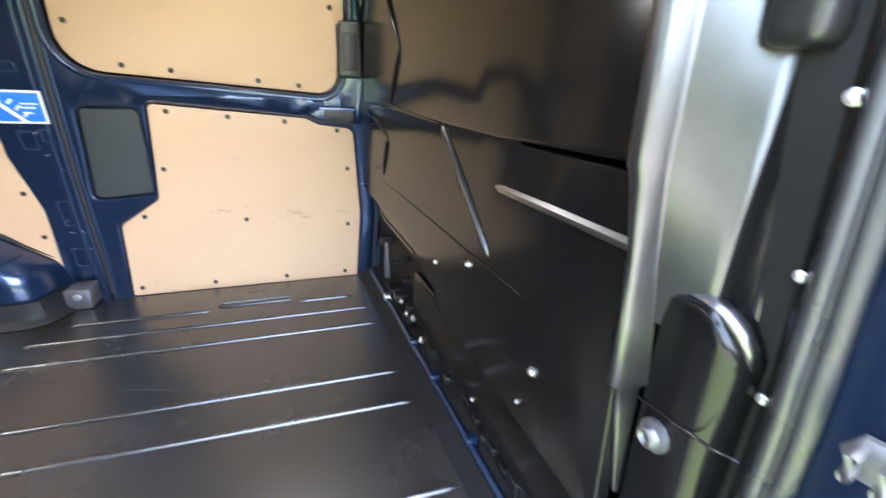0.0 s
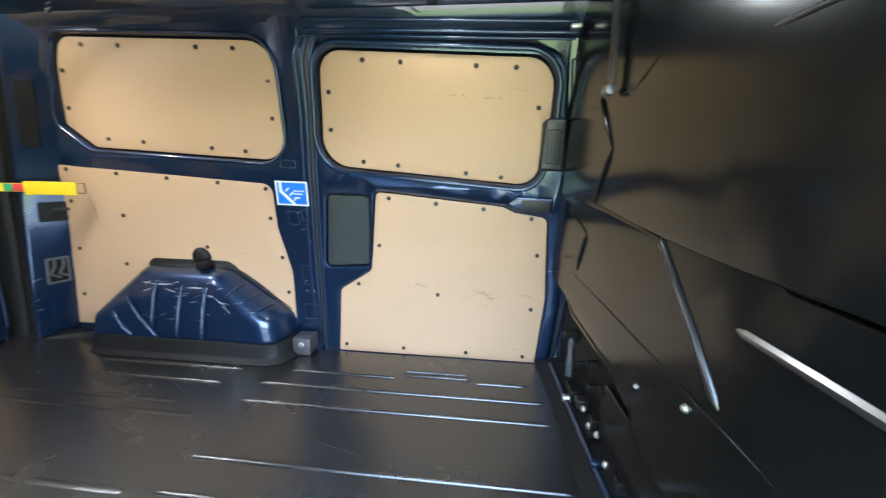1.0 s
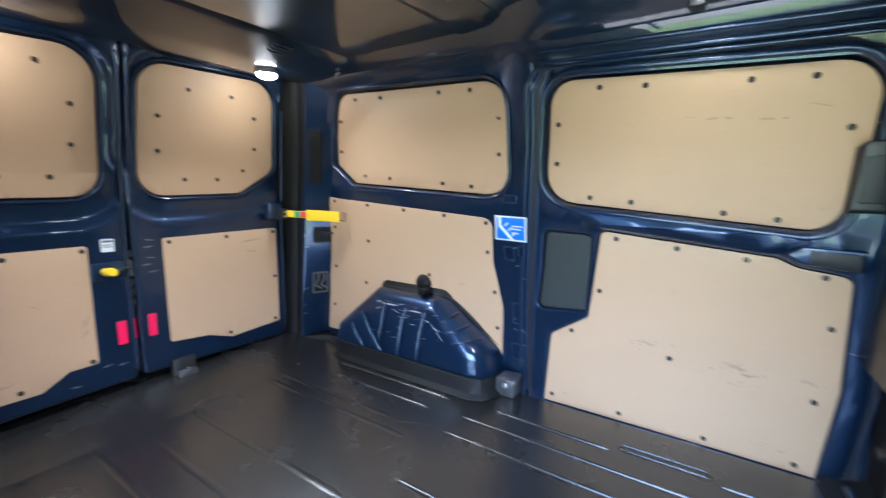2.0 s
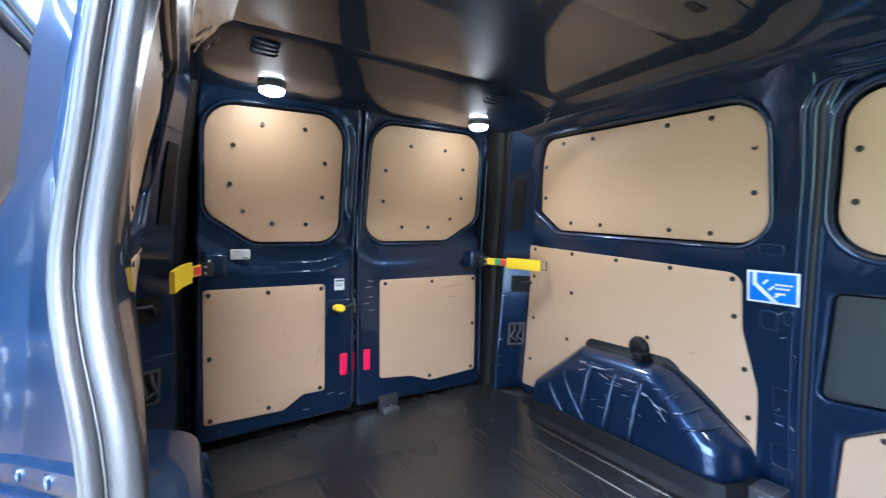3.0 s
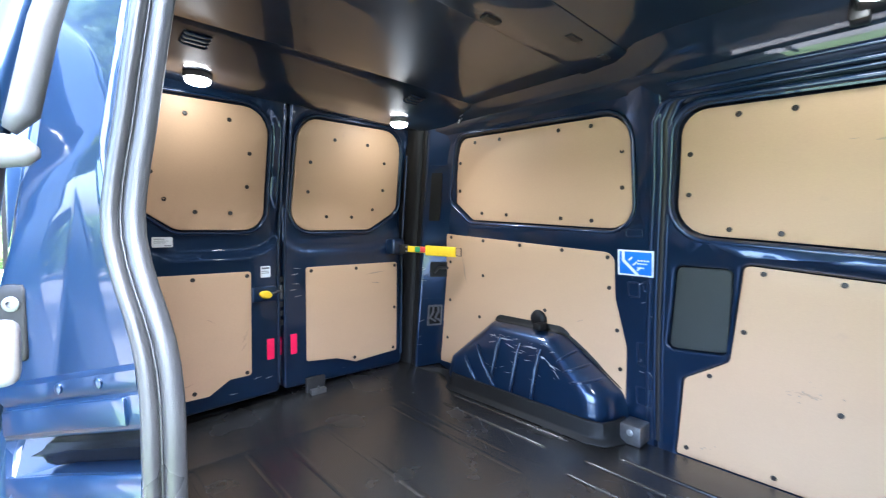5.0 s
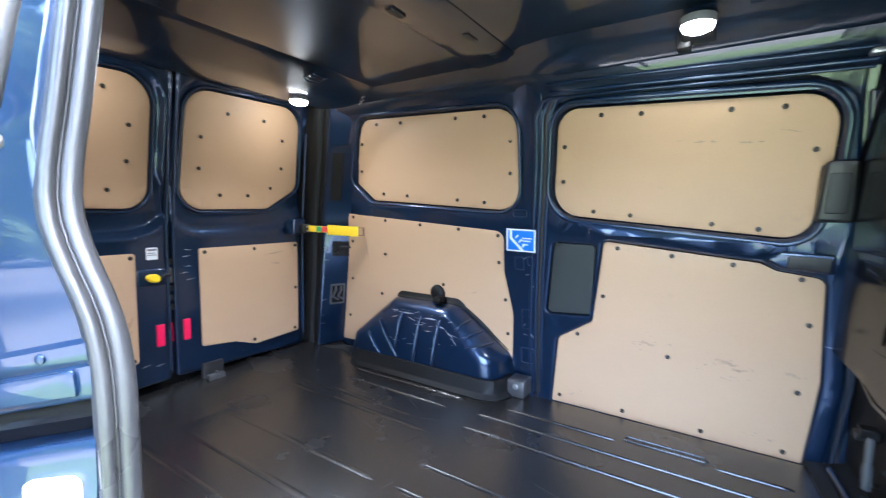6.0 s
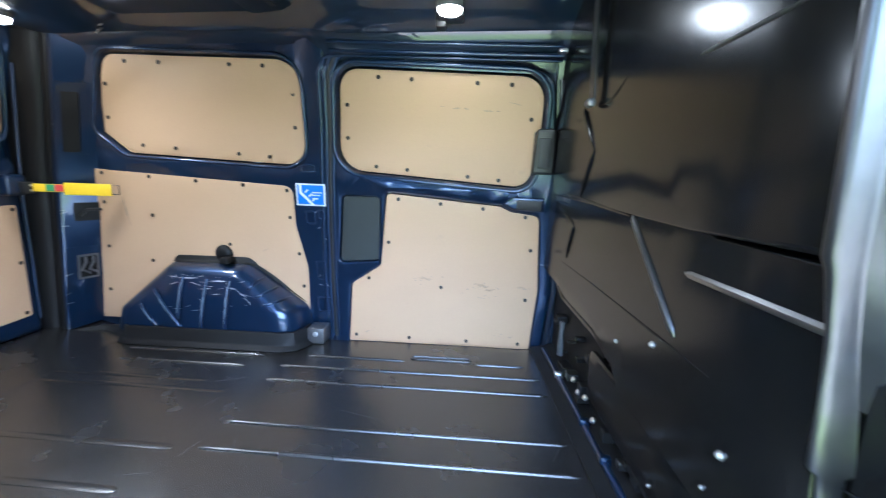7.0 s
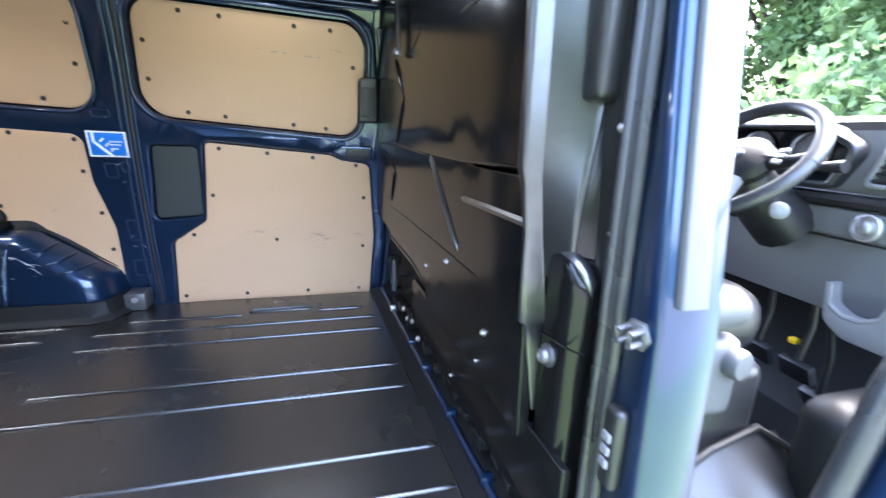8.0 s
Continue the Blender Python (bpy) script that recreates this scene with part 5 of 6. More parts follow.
    sheet(bm, [[(0.186, -0.585 + s, z), (0.178, -0.604 + s, z), (0.182, -0.618 + s, z), (0.20, -0.606 + s, z)] for z, s in ((0.0, 0), (0.4, 0), (0.55, 0), (0.75, 0.012), (1.0, 0.026), (1.36, 0.03))], 0.004, (1, 0.5, 0))
    part("post_face", bm, BLACK, ob, sharp=60)
    for y, z, k in ((-0.606, 0.778, 0.55), (-0.612, 0.638, 0.45), (-0.616, 0.515, 0.45)):
        bm = bmesh.new()
        turned(bm, [(0.012, -0.004), (0.012, 0.003), (0.008, 0.005), (0.007, 0.010), (0.004, 0.011)], Matrix.Translation((0.178, y + 0.016, z)) @ Vector((-0.9, -0.4, 0)).to_track_quat("Z", "Y").to_matrix().to_4x4() @ Matrix.Scale(k, 4), 12)
        part("bolt", bm, STEEL, ob, "bright zinc bolt")
    bm = bmesh.new()
    mt = Matrix.Translation((0.130, -0.540, 0.428)) @ Vector((-1, 0.0, 0.0)).to_track_quat("Z", "Y").to_matrix().to_4x4()
    turned(bm, [(0.019, -0.004), (0.019, 0.003), (0.013, 0.005), (0.012, 0.012), (0.009, 0.014), (0.005, 0.010)], mt, 12)
    part("bolt", bm, DULLSTEEL, ob, "large grey steel bolt")
    # belt cover with two pale edges
    bm = bmesh.new()
    block(bm, (0.146, -0.574, 0.812), (0.200, -0.526, 1.30), 0.012, 3)
    part("belt_cover", bm, PLASTIC, ob, "black plastic belt cover")
    bm = bmesh.new()
    tube(bm, [(0.132, -0.505, 0.452), (0.132, -0.56, 0.462), (0.133, -0.600, 0.468), (0.142, -0.62, 0.470)], 0.0018, 6)
    part("plate_joint", bm, BLACK, ob)
    return ob


bulkhead_edge()


# ---- near doorway ----
def door_seal(name, pts, nrm, along, width, label):
    """A fat two-lobed rubber seal clipped over the flange of the doorway."""
    ob = holder(name, label, "door seal", group="door seals")
    w = width / 2
    path = [(p, Vector(a).normalized(), Vector(n).normalized()) for p, a, n in zip(pts, along, nrm)]
    for part_name, c, r, h in (("outer_lobe", -w * 0.60, w * 0.40, 0.95), ("bead", -w * 0.15, w * 0.09, 1.5), ("inner_lobe", w * 0.45, w * 0.54, 0.7)):
        sec = [(c + r * math.cos(math.pi * (1 - k / 10)), r * h * math.sin(math.pi * (1 - k / 10))) for k in range(11)] + [(c + r, -0.014), (c - r, -0.014)]
        bm = bmesh.new()
        sweep(bm, sec, path)
        part(part_name, bm, RUBBER, ob, sharp=55)
    return ob


def c_edge(z):
    """The middle of the seal on the rear edge of the near doorway."""
    zs = [-0.1, 0.60, 0.65, 0.70, 0.75, 0.80, 0.85, 0.90, 0.95, 1.05, 1.2, 1.3]
    xs = [-0.838, -0.838, -0.842, -0.850, -0.868, -0.887, -0.891, -0.889, -0.886, -0.886, -0.89, -0.90]
    ys = [-0.682, -0.681, -0.681, -0.6855, -0.697, -0.7045, -0.700, -0.692, -0.686, -0.672, -0.645, -0.61]
    near = [z + d for d in (-0.02, -0.01, 0.0, 0.01, 0.02)]
    return float(np.mean(np.interp(near, zs, xs))), float(np.mean(np.interp(near, zs, ys)))


def trim_y(z):
    """The inner face of the rear post."""
    wall = 2 * MID - wall_y(-1.0, z) + 0.008
    return max(wall, float(np.interp(z, [0.0, 0.60, 0.66, 0.72, 0.80, 0.88, 0.95, 1.03, 1.3], [-0.670, -0.671, -0.672, -0.673, -0.680, -0.683, -0.675, -0.660, -0.60])))


ZC = [-0.08 + 0.025 * i for i in range(56)]
sp, sn, sa = [], [], []
for z in ZC:
    x, y = c_edge(z)
    sp.append((x, y, z))
    sn.append((1.0, -0.06, 0.0))
    sa.append((0.06, 1.0, 0.0))
door_seal("door_seal", sp, sn, sa, 0.0365, "worn grey two-lobed rubber door seal on the doorway edge")
ZB = [-0.08 + 0.06 * i for i in range(24)]
door_seal("door_seal", [(0.168 + 0.018 * ramp01((z - 0.5) / 0.5), -0.636 + 0.032 * ramp01((z - 0.5) / 0.5), z) for z in ZB],
          [(-0.75, -0.65, 0)] * len(ZB), [(0.65, -0.75, 0)] * len(ZB), 0.036, "worn grey two-lobed rubber door seal on the doorway edge")
XT = [-0.92 + 0.07 * i for i in range(17)]
door_seal("door_seal", [(x, -0.575 - 0.02 * math.sin(math.pi * i / 16), 1.275) for i, x in enumerate(XT)], [(0, -0.6, -0.8)] * 17, [(0, 0.8, -0.6)] * 17, 0.04,
          "grey two-lobed rubber door seal over the doorway")


def skin_y(z):
    """The outer skin of the near rear quarter."""
    return float(np.interp(z, [-0.5, 0.0, 0.35, 0.5, 0.6, 0.8, 0.9, 1.05, 1.2, 1.3], [-0.87, -0.87, -0.85, -0.82, -0.800, -0.790, -0.775, -0.748, -0.71, -0.67]))


def post_edge(z):
    """The outer edge of the rear post, with the ear that carries the buffer."""
    zs = [-0.45, 0.3, 0.5, 0.60, 0.63, 0.65, 0.735, 0.79, 0.82, 0.88, 0.95, 1.0, 1.2, 1.3]
    return (float(np.interp(z, zs, [-1.05, -1.045, -1.04, -1.035, -1.035, -1.044, -1.044, -1.024, -1.018, -1.019, -1.011, -1.004, -0.99, -0.985])),
            float(np.interp(z, zs, [-0.86, -0.845, -0.81, -0.794, -0.792, -0.802, -0.799, -0.784, -0.772, -0.768, -0.757, -0.749, -0.705, -0.67])))


OUT = Vector((0.447, -0.894, 0.0))     # the way the rear post faces


def fold_x(z):
    """Where the post's face folds back towards its outer flange."""
    return float(np.interp(z, [0.4, 0.65, 0.75, 0.82, 0.9, 1.2], [-0.985, -0.972, -0.955, -0.940, -0.936, -0.925]))


def post_point(z, f):
    """A point of the post's face: f runs from the seal to the outer edge; pressed steps run slightly uphill towards the seal."""
    x, y = c_edge(z)
    c, e = Vector((x - 0.012, y - 0.024, z)), Vector((*post_edge(z), z))
    d = float(np.interp(z, [0.0, 0.5, 0.545, 0.549, 0.552, 0.588, 0.591, 0.594, 0.626, 0.629, 0.634, 0.650, 0.656, 0.74, 0.83, 0.85],
                        [0.008, 0.008, 0.007, 0.004, -0.028, -0.028, 0.002, 0.005, 0.006, 0.003, 0.007, 0.007, 0.001, 0.001, 0.0, 0.0]))
    p = c.lerp(e, f)
    k = ramp01((0.895 - z) / 0.025) * ramp01((z - 0.35) / 0.10)
    p.y += (-0.712 + 0.5 * (p.x + 0.888) - p.y) * k
    p.y -= 0.14 * ramp01((0.86 - z) / 0.08) * max(0.0, fold_x(z) - p.x)
    p += OUT * d * (1.0 if f < 0.9 else 0.6)
    p.z += 0.25 * (p.x + 0.94) * ramp01((0.98 - z) / 0.08) * ramp01((z - 0.2) / 0.2)
    return p


def rear_jamb():
    """Blue rear post of the near doorway with its rubber buffer, step and lower rail pocket."""
    ob = holder("door_jamb", "dark blue painted rear post of the open side doorway", "door post", kind="structure")
    rows = []
    for z in (-0.45, -0.1, 0.2, 0.4, 0.5, 0.53, 0.545, 0.549, 0.552, 0.588, 0.591, 0.594, 0.61, 0.626, 0.629, 0.634, 0.642, 0.650, 0.653, 0.656, 0.70, 0.735, 0.76, 0.79, 0.82, 0.83, 0.85, 0.869, 0.882, 0.896, 0.91, 0.95, 1.0, 1.05, 1.1, 1.2, 1.3):
        x, y = c_edge(z)
        ex, ey = post_edge(z)
        ff = ramp01((x - 0.012 - fold_x(z)) / (x - 0.012 - ex))
        rows.append([(x - 0.022, y + 0.012, z), (x - 0.010, y - 0.015, z)] + [tuple(post_point(z, f)) for f in (0, 0.05, ff * 0.5, ff - 0.03, ff, ff + 0.03, (ff + 1) / 2, 0.97, 1)]
                    + [(ex - 0.022, ey + 0.004, z), (-1.10, skin_y(z) + 0.002, z)])
    bm = bmesh.new()
    sheet(bm, rows, 0.004, (-0.8, 0.6, 0))
    part("post_skin", bm, BLUE, ob, sharp=42)
    bm = bmesh.new()
    shell(fillet([(0.08, 0.597, 0.008), (0.985, 0.597, 0.004), (0.985, 0.6255, 0.004), (0.08, 0.6255, 0.011)], 5), [], lambda a, b, d: post_point(b, a) + OUT * d, 0.0035, -0.003, edge=0.002, step=0.1, bm=bm)
    part("pressed_step", bm, BLUE, ob, sharp=50)
    # inner trim of the post towards the load space
    bm = bmesh.new()
    rows = []
    for z in (-0.05, 0.1, 0.3, 0.5, 0.6, 0.7, 0.8, 0.9, 1.0, 1.1, 1.2, 1.3):
        x, y = c_edge(z)
        yw, yi = 2 * MID - wall_y(-1.0, z), trim_y(z)
        rows.append([(x - 0.010, y + 0.008, z), (x - 0.012, y + 0.0150, z), (x - 0.022, y + 0.0175, z), (-0.955, (y + 0.018 + yi) / 2 + 0.001, z), (-0.992, yi, z), (-1.002, yi - 0.004, z),
                     (-1.006, yi - 0.012, z), (-1.012, min(yi - 0.02, yw + 0.02), z), (-1.024, yw + 0.003, z), (-1.06, yw - 0.004, z)])
    sheet(bm, rows, 0.004, (-0.3, -1, 0))
    part("inner_trim", bm, BLUE, ob, sharp=42)
    # rubber buffer with two screws
    bm = bmesh.new()
    sec = fillet([(-0.014, -0.012, 0.003), (0.014, -0.012, 0.003), (0.013, 0.006, 0.004), (-0.013, 0.006, 0.004)], 3)
    u, w = Vector((-0.5, -0.866, 0)), Vector((0.866, -0.5, 0))
    base = Vector((-1.011, -0.784, 0.0))
    sweep(bm, sec, [(base + Vector((0, 0, z)), u * k, w * k) for z, k in ((0.661, 0.7), (0.664, 0.95), (0.671, 1.0), (0.732, 1.0), (0.739, 0.95), (0.743, 0.7))])
    buf = part("buffer", bm, MATTE, ob, "black rubber door buffer")
    for z in (0.681, 0.723):
        bm = bmesh.new()
        turned(bm, [(0.0082, 0), (0.0082, 0.002), (0.006, 0.0035), (0.0034, 0.0036), (0.003, 0.001)], Matrix.Translation(base + w * 0.0055 + Vector((0, 0, z))) @ w.to_track_quat("Z", "Y").to_matrix().to_4x4(), 14)
        part("screw", bm, DULLSTEEL, buf, "grey steel socket screw")
    for f in (0.25, 0.55):
        bm = bmesh.new()
        turned(bm, [(0.006, -0.001), (0.0055, 0.002), (0.003, 0.003)], Matrix.Translation(post_point(0.642, f)) @ OUT.to_track_quat("Z", "Y").to_matrix().to_4x4(), 10)
        part("rivet", bm, BLUE, ob)
    bm = bmesh.new()
    sheet(bm, [[post_point(z, f) + OUT * d for f in (0.04, 0.10, 0.16, 0.4, 0.7, 0.95)] for z, d in ((0.5535, 0.004), (0.560, 0.009), (0.567, 0.010), (0.571, 0.013), (0.575, 0.010), (0.580, 0.008), (0.5865, 0.003))], 0.003, -OUT)
    part("rail_pocket", bm, BLACK, ob, "black lower rail in its pocket", sharp=50)
    bm = bmesh.new()
    u2 = Vector((-0.894, -0.447, 0))
    c = post_point(0.485, 0.22) + OUT * 0.004
    shell(fillet([(-0.030, -0.045, 0.008), (0.034, -0.045, 0.008), (0.034, 0.024, 0.010), (-0.030, 0.036, 0.010)], 4), [], lambda a, b, d: c + u2 * a + Vector((0, 0, b)) + OUT * d, 0.002, -0.004, edge=0.001, step=0.2, bm=bm)
    part("plate", bm, WHITE, ob, "white information plate")
    return ob


rear_jamb()
# outer skin of the rear quarter, beyond the post
quarter = holder("quarter_panel", "dark blue metallic outer rear quarter panel", "body panel", kind="structure")
bm = bmesh.new()
rows = []
for z in (-0.45, -0.1, 0.2, 0.5, 0.75, 0.95, 1.15, 1.3):
    rows.append([(x, skin_y(z) - 0.012 * k, z) for x, k in ((-1.09, 0), (-1.25, 0.6), (-1.6, 1), (-1.9, 1), (-2.3, 0))])
sheet(bm, rows, 0.01, (0, 1, 0))
part("skin", bm, BLUE, quarter, sharp=60)

sliding_door("door_4", True, -1.13, 0.235, "open dark blue sliding side door standing outside the doorway")
# the leading edge of the open door: seal, catch and stops
lead = holder("door_edge_trim", "grey plastic edge trim and catches of the open sliding door", "door trim")
bm = bmesh.new()
tube(bm, [(-0.80, -0.815, 0.30), (-0.80, -0.812, 0.6), (-0.802, -0.803, 0.75), (-0.803, -0.790, 0.87), (-0.803, -0.770, 0.95), (-0.81, -0.735, 1.1), (-0.83, -0.69, 1.22)], 0.014, 10)
part("edge_seal", bm, BLUE, lead, "dark blue edge flange", sharp=80)
bm = bmesh.new()
tube(bm, [(-0.797, -0.778, 0.872), (-0.796, -0.770, 0.885), (-0.795, -0.758, 0.95), (-0.80, -0.738, 1.03)], [0.006, 0.010, 0.010, 0.008], 10)
part("edge_strip", bm, GREYPL, lead, "grey plastic edge strip", sharp=80)
bm = bmesh.new()
tube(bm, [(-0.802, -0.800, 0.857), (-0.797, -0.785, 0.857), (-0.792, -0.768, 0.857), (-0.790, -0.762, 0.857)], [0.014, 0.013, 0.010, 0.004], 12)
part("guide_peg", bm, PALEPL, lead, "pale grey plastic guide peg", sharp=60)
bm = bmesh.new()
block(bm, (-0.818, -0.818, 0.692), (-0.785, -0.775, 0.737), 0.008, 3)
part("stop", bm, PALEPL, lead, "pale grey plastic stop")
bm = bmesh.new()
block(bm, (-0.83, -0.795, 0.972), (-0.787, -0.745, 1.06), 0.016, 4)
part("catch_cover", bm, PALEPL, lead, "pale grey catch cover")


def front_post():
    """Blue post between the load doorway and the cab doorway, with striker, hinge and the cab's own seal."""
    ob = holder("door_post", "dark blue painted post between cab and load doorways", "door post", kind="structure")
    rows = []

    def lean(z):
        return 0.165 * (z - 0.54)
    for z in (-0.5, -0.1, 0.2, 0.4, 0.54, 0.7, 0.85, 1.0, 1.2, 1.35):
        s = 0.02 * ramp01((z - 0.5) / 0.5)
        t = lean(z) * (1.0 if z > 0.54 else 0.25)
        rows.append([(0.20 + s, -0.595 + t * 0.3, z), (0.182 + s, -0.638 + t * 0.4, z), (0.172 + s, -0.675 + t * 0.6, z), (0.166 + s, -0.702 + t, z), (0.167 + s, -0.714 + t, z), (0.174 + s, -0.722 + t, z),
                     (0.215 + s, -0.7245 + t, z), (0.244 + s, -0.7255 + t, z), (0.250 + s, -0.721 + t, z), (0.253 + s, -0.70 + t, z), (0.26 + s, -0.58 + t, z)])
    bm = bmesh.new()
    sheet(bm, rows, 0.006, (0.6, 1, 0))
    part("post_skin", bm, BLUE, ob, sharp=60)
    bm = bmesh.new()
    sec = fillet([(-0.021, -0.004, 0.002), (0.021, -0.004, 0.002), (0.018, 0.006, 0.004), (-0.018, 0.006, 0.004)], 4)
    sweep(bm, sec, [((0.202 + 0.02 * ramp01((z - 0.5) / 0.5), -0.728 + lean(z), z), (1, 0, 0), (0, -1, 0)) for z in (0.580, 0.7, 0.9, 1.1, 1.3)])
    part("cab_seal", bm, GREYPL, ob, "grey cab door seal strip")
    bm = bmesh.new()
    mt = Matrix.Translation((0.166, -0.690, 0.535)) @ Vector((-1, -0.25, 0)).to_track_quat("Z", "Y").to_matrix().to_4x4()
    turned(bm, [(0.021, 0), (0.020, 0.005), (0.016, 0.007)], mt, 6)
    for dz in (-0.009, 0.009):
        tube(bm, [mt @ Vector((dz, -0.006, 0.004)), mt @ Vector((dz, -0.006, 0.028)), mt @ Vector((dz, 0.010, 0.028)), mt @ Vector((dz, 0.010, 0.004))], 0.004, 8)
    part("striker", bm, DULLSTEEL, ob, "bright steel door striker")
    bm = bmesh.new()
    block(bm, (0.148, -0.700, 0.305), (0.172, -0.668, 0.430), 0.010, 3)
    hg = part("contact_plate", bm, PLASTIC, ob, "black contact plate with pale studs")
    for z in (0.34, 0.36, 0.38):
        bm = bmesh.new()
        block(bm, (0.144, -0.692, z), (0.150, -0.676, z + 0.013), 0.002)
        part("stud", bm, PALEPL, hg)
    return ob


front_post()

# ---- sill of the side doorway ----
step = holder("door_sill", "dark blue side sill with a black step under the doorway", "sill", kind="structure")
bm = bmesh.new()
sweep(bm, [(-0.64, -0.004), (-0.70, -0.006), (-0.715, -0.03), (-0.72, -0.22), (-0.86, -0.235), (-0.885, -0.26), (-0.885, -0.48), (-0.64, -0.48)],
      [((x, 0, 0), (0, 1, 0), (0, 0, 1)) for x in (-1.0, -0.6, -0.2, 0.2)])
part("sill_skin", bm, BLUE, step)
bm = bmesh.new()
block(bm, (-0.85, -0.86, -0.232), (0.16, -0.725, -0.222), 0.004)
part("tread", bm, PLASTIC, step, "black ribbed step tread")

# ---- sticker on the far pillar ----
def sign():
    ob = holder("sticker", "blue and white safety sticker on the door pillar", "sticker")
    flat = side_place(False)

    def at(u, v):
        # corners of the sticker lie slightly out of square with the floor
        return (-1.103 + 0.131 * u - 0.006 * (1 - v), 0.640 + 0.097 * v - 0.003 * u)

    def poly(name, pts, mat, d):
        part(name, shell([at(*p) for p in pts], [], flat, d, d - 0.0015, edge=0.0002, step=0.06), mat, ob)
    poly("backing", [(0, 0), (1, 0), (1, 1), (0, 1)], WHITE, 0.0035)
    poly("blue_field", [(0.05, 0.06), (0.95, 0.06), (0.95, 0.94), (0.05, 0.94)], SIGNBLUE, 0.0043)
    poly("white_band", [(0.12, 0.94), (0.20, 0.94), (0.20, 0.62), (0.62, 0.06), (0.50, 0.06), (0.12, 0.56)], WHITE, 0.0051)
    for a, b in ((0.30, 0.62), (0.42, 0.44), (0.54, 0.24)):
        poly("arrow", [(a, b), (a + 0.03, b - 0.05), (a + 0.14, b + 0.10), (a + 0.10, b + 0.13)], WHITE, 0.0051)
    for v0, w in ((0.58, 0.34), (0.46, 0.28), (0.30, 0.2)):
        for k in range(4):
            u0 = 0.56 + w * k / 4
            poly("writing_bar", [(u0, v0), (u0 + w / 5.2, v0), (u0 + w / 5.2, v0 + 0.055), (u0, v0 + 0.055)], WHITE, 0.0051)
    return ob


sign()


# ---- cab, seen past the front post ----
def dashboard():
    ob = holder("dashboard", "grey and black van dashboard with instrument hood", "dashboard")

    def run(pts, ys=(-0.66, -0.5, -0.3, -0.05, 0.3, 0.8)):
        return [[(x, y, z) for x, z in pts] for y in ys]
    bm = bmesh.new()
    sheet(bm, run([(0.885, 0.775), (0.90, 0.808), (0.96, 0.822), (1.10, 0.82), (1.4, 0.78), (1.7, 0.70)]), 0.03, (0, 0, -1))
    part("top_pad", bm, PLASTIC, ob, "black soft top pad")
    bm = bmesh.new()
    sheet(bm, run([(0.885, 0.79), (0.872, 0.73), (0.868, 0.67), (0.872, 0.662)]), 0.03, (1, 0, 0))
    part("upper_fascia", bm, DASHGREY, ob, "grey upper fascia")
    bm = bmesh.new()
    tube(bm, [(0.868, -0.66, 0.645), (0.866, -0.4, 0.645), (0.866, 0.0, 0.645), (0.868, 0.8, 0.645)], 0.015, 8)
    part("black_trim", bm, PLASTIC, ob, "black trim strip")
    bm = bmesh.new()
    sheet(bm, run([(0.872, 0.632), (0.862, 0.626), (0.860, 0.60), (0.862, 0.572), (0.868, 0.566)]), 0.03, (1, 0, 0.3))
    part("switch_panel", bm, DASHGREY, ob, "pale grey switch panel")
    bm = bmesh.new()
    sheet(bm, run([(0.884, 0.566), (0.872, 0.560), (0.872, 0.50), (0.876, 0.44), (0.884, 0.398), (0.90, 0.392), (0.96, 0.41)]), 0.02, (1, 0, 0.3))
    part("knee_panel", bm, DASHGREY, ob, "grey knee panel")
    bm = bmesh.new()
    out = fillet([(-0.392, 0.668, 0.02), (-0.436, 0.756, 0.03), (-0.345, 0.803, 0.09), (-0.12, 0.806, 0.09), (-0.04, 0.752, 0.05), (-0.08, 0.668, 0.02)], 5)
    shell(out, [grown(out, -0.014)], lambda u, v, d: Vector((0.87 - d, u, v)), 0.035, -0.06, edge=0.006, step=0.2, bm=bm)
    hood = part("instrument_hood", bm, PLASTIC, ob, "black instrument hood")
    part("dial_glass", shell(grown(out, -0.014), [], lambda u, v, d: Vector((0.866 - d, u, v)), 0.0, -0.01, edge=0.001), BLACKGLASS, hood, "dark dial glass")
    for y in (-0.32, -0.19):
        bm = bmesh.new()
        turned(bm, [(0.045, 0.0), (0.045, 0.004), (0.040, 0.005), (0.039, 0.001)], Matrix.Translation((0.862, y, 0.742)) @ Vector((-1, 0, 0)).to_track_quat("Z", "Y").to_matrix().to_4x4(), 24)
        part("dial_ring", bm, DULLSTEEL, hood)
    vo = fillet([(-0.59, 0.670, 0.02), (-0.434, 0.676, 0.012), (-0.468, 0.766, 0.03), (-0.59, 0.772, 0.03)], 4)
    v = part("air_vent", shell(vo, [grown(vo, -0.012)], lambda u, w, d: Vector((0.868 - d, u, w)), 0.014, -0.01, edge=0.005), PALEPL, ob, "pale framed air vent")
    for k in range(5):
        bm = bmesh.new()
        block(bm, (0.856, -0.580, 0.690 + 0.0135 * k), (0.874, -0.452 - 0.005 * k, 0.695 + 0.0135 * k), 0.001, 1)
        part("slat", bm, PLASTIC, v)
    bm = bmesh.new()
    mt = Matrix.Translation((0.858, -0.470, 0.598)) @ Vector((-1, 0, 0.1)).to_track_quat("Z", "Y").to_matrix().to_4x4()
    turned(bm, [(0.028, 0.0), (0.028, 0.006), (0.024, 0.008), (0.023, 0.003), (0.015, 0.003), (0.013, 0.014), (0.010, 0.016)], mt, 24)
    part("light_switch", bm, STEEL, ob, "round light switch with a silver ring")
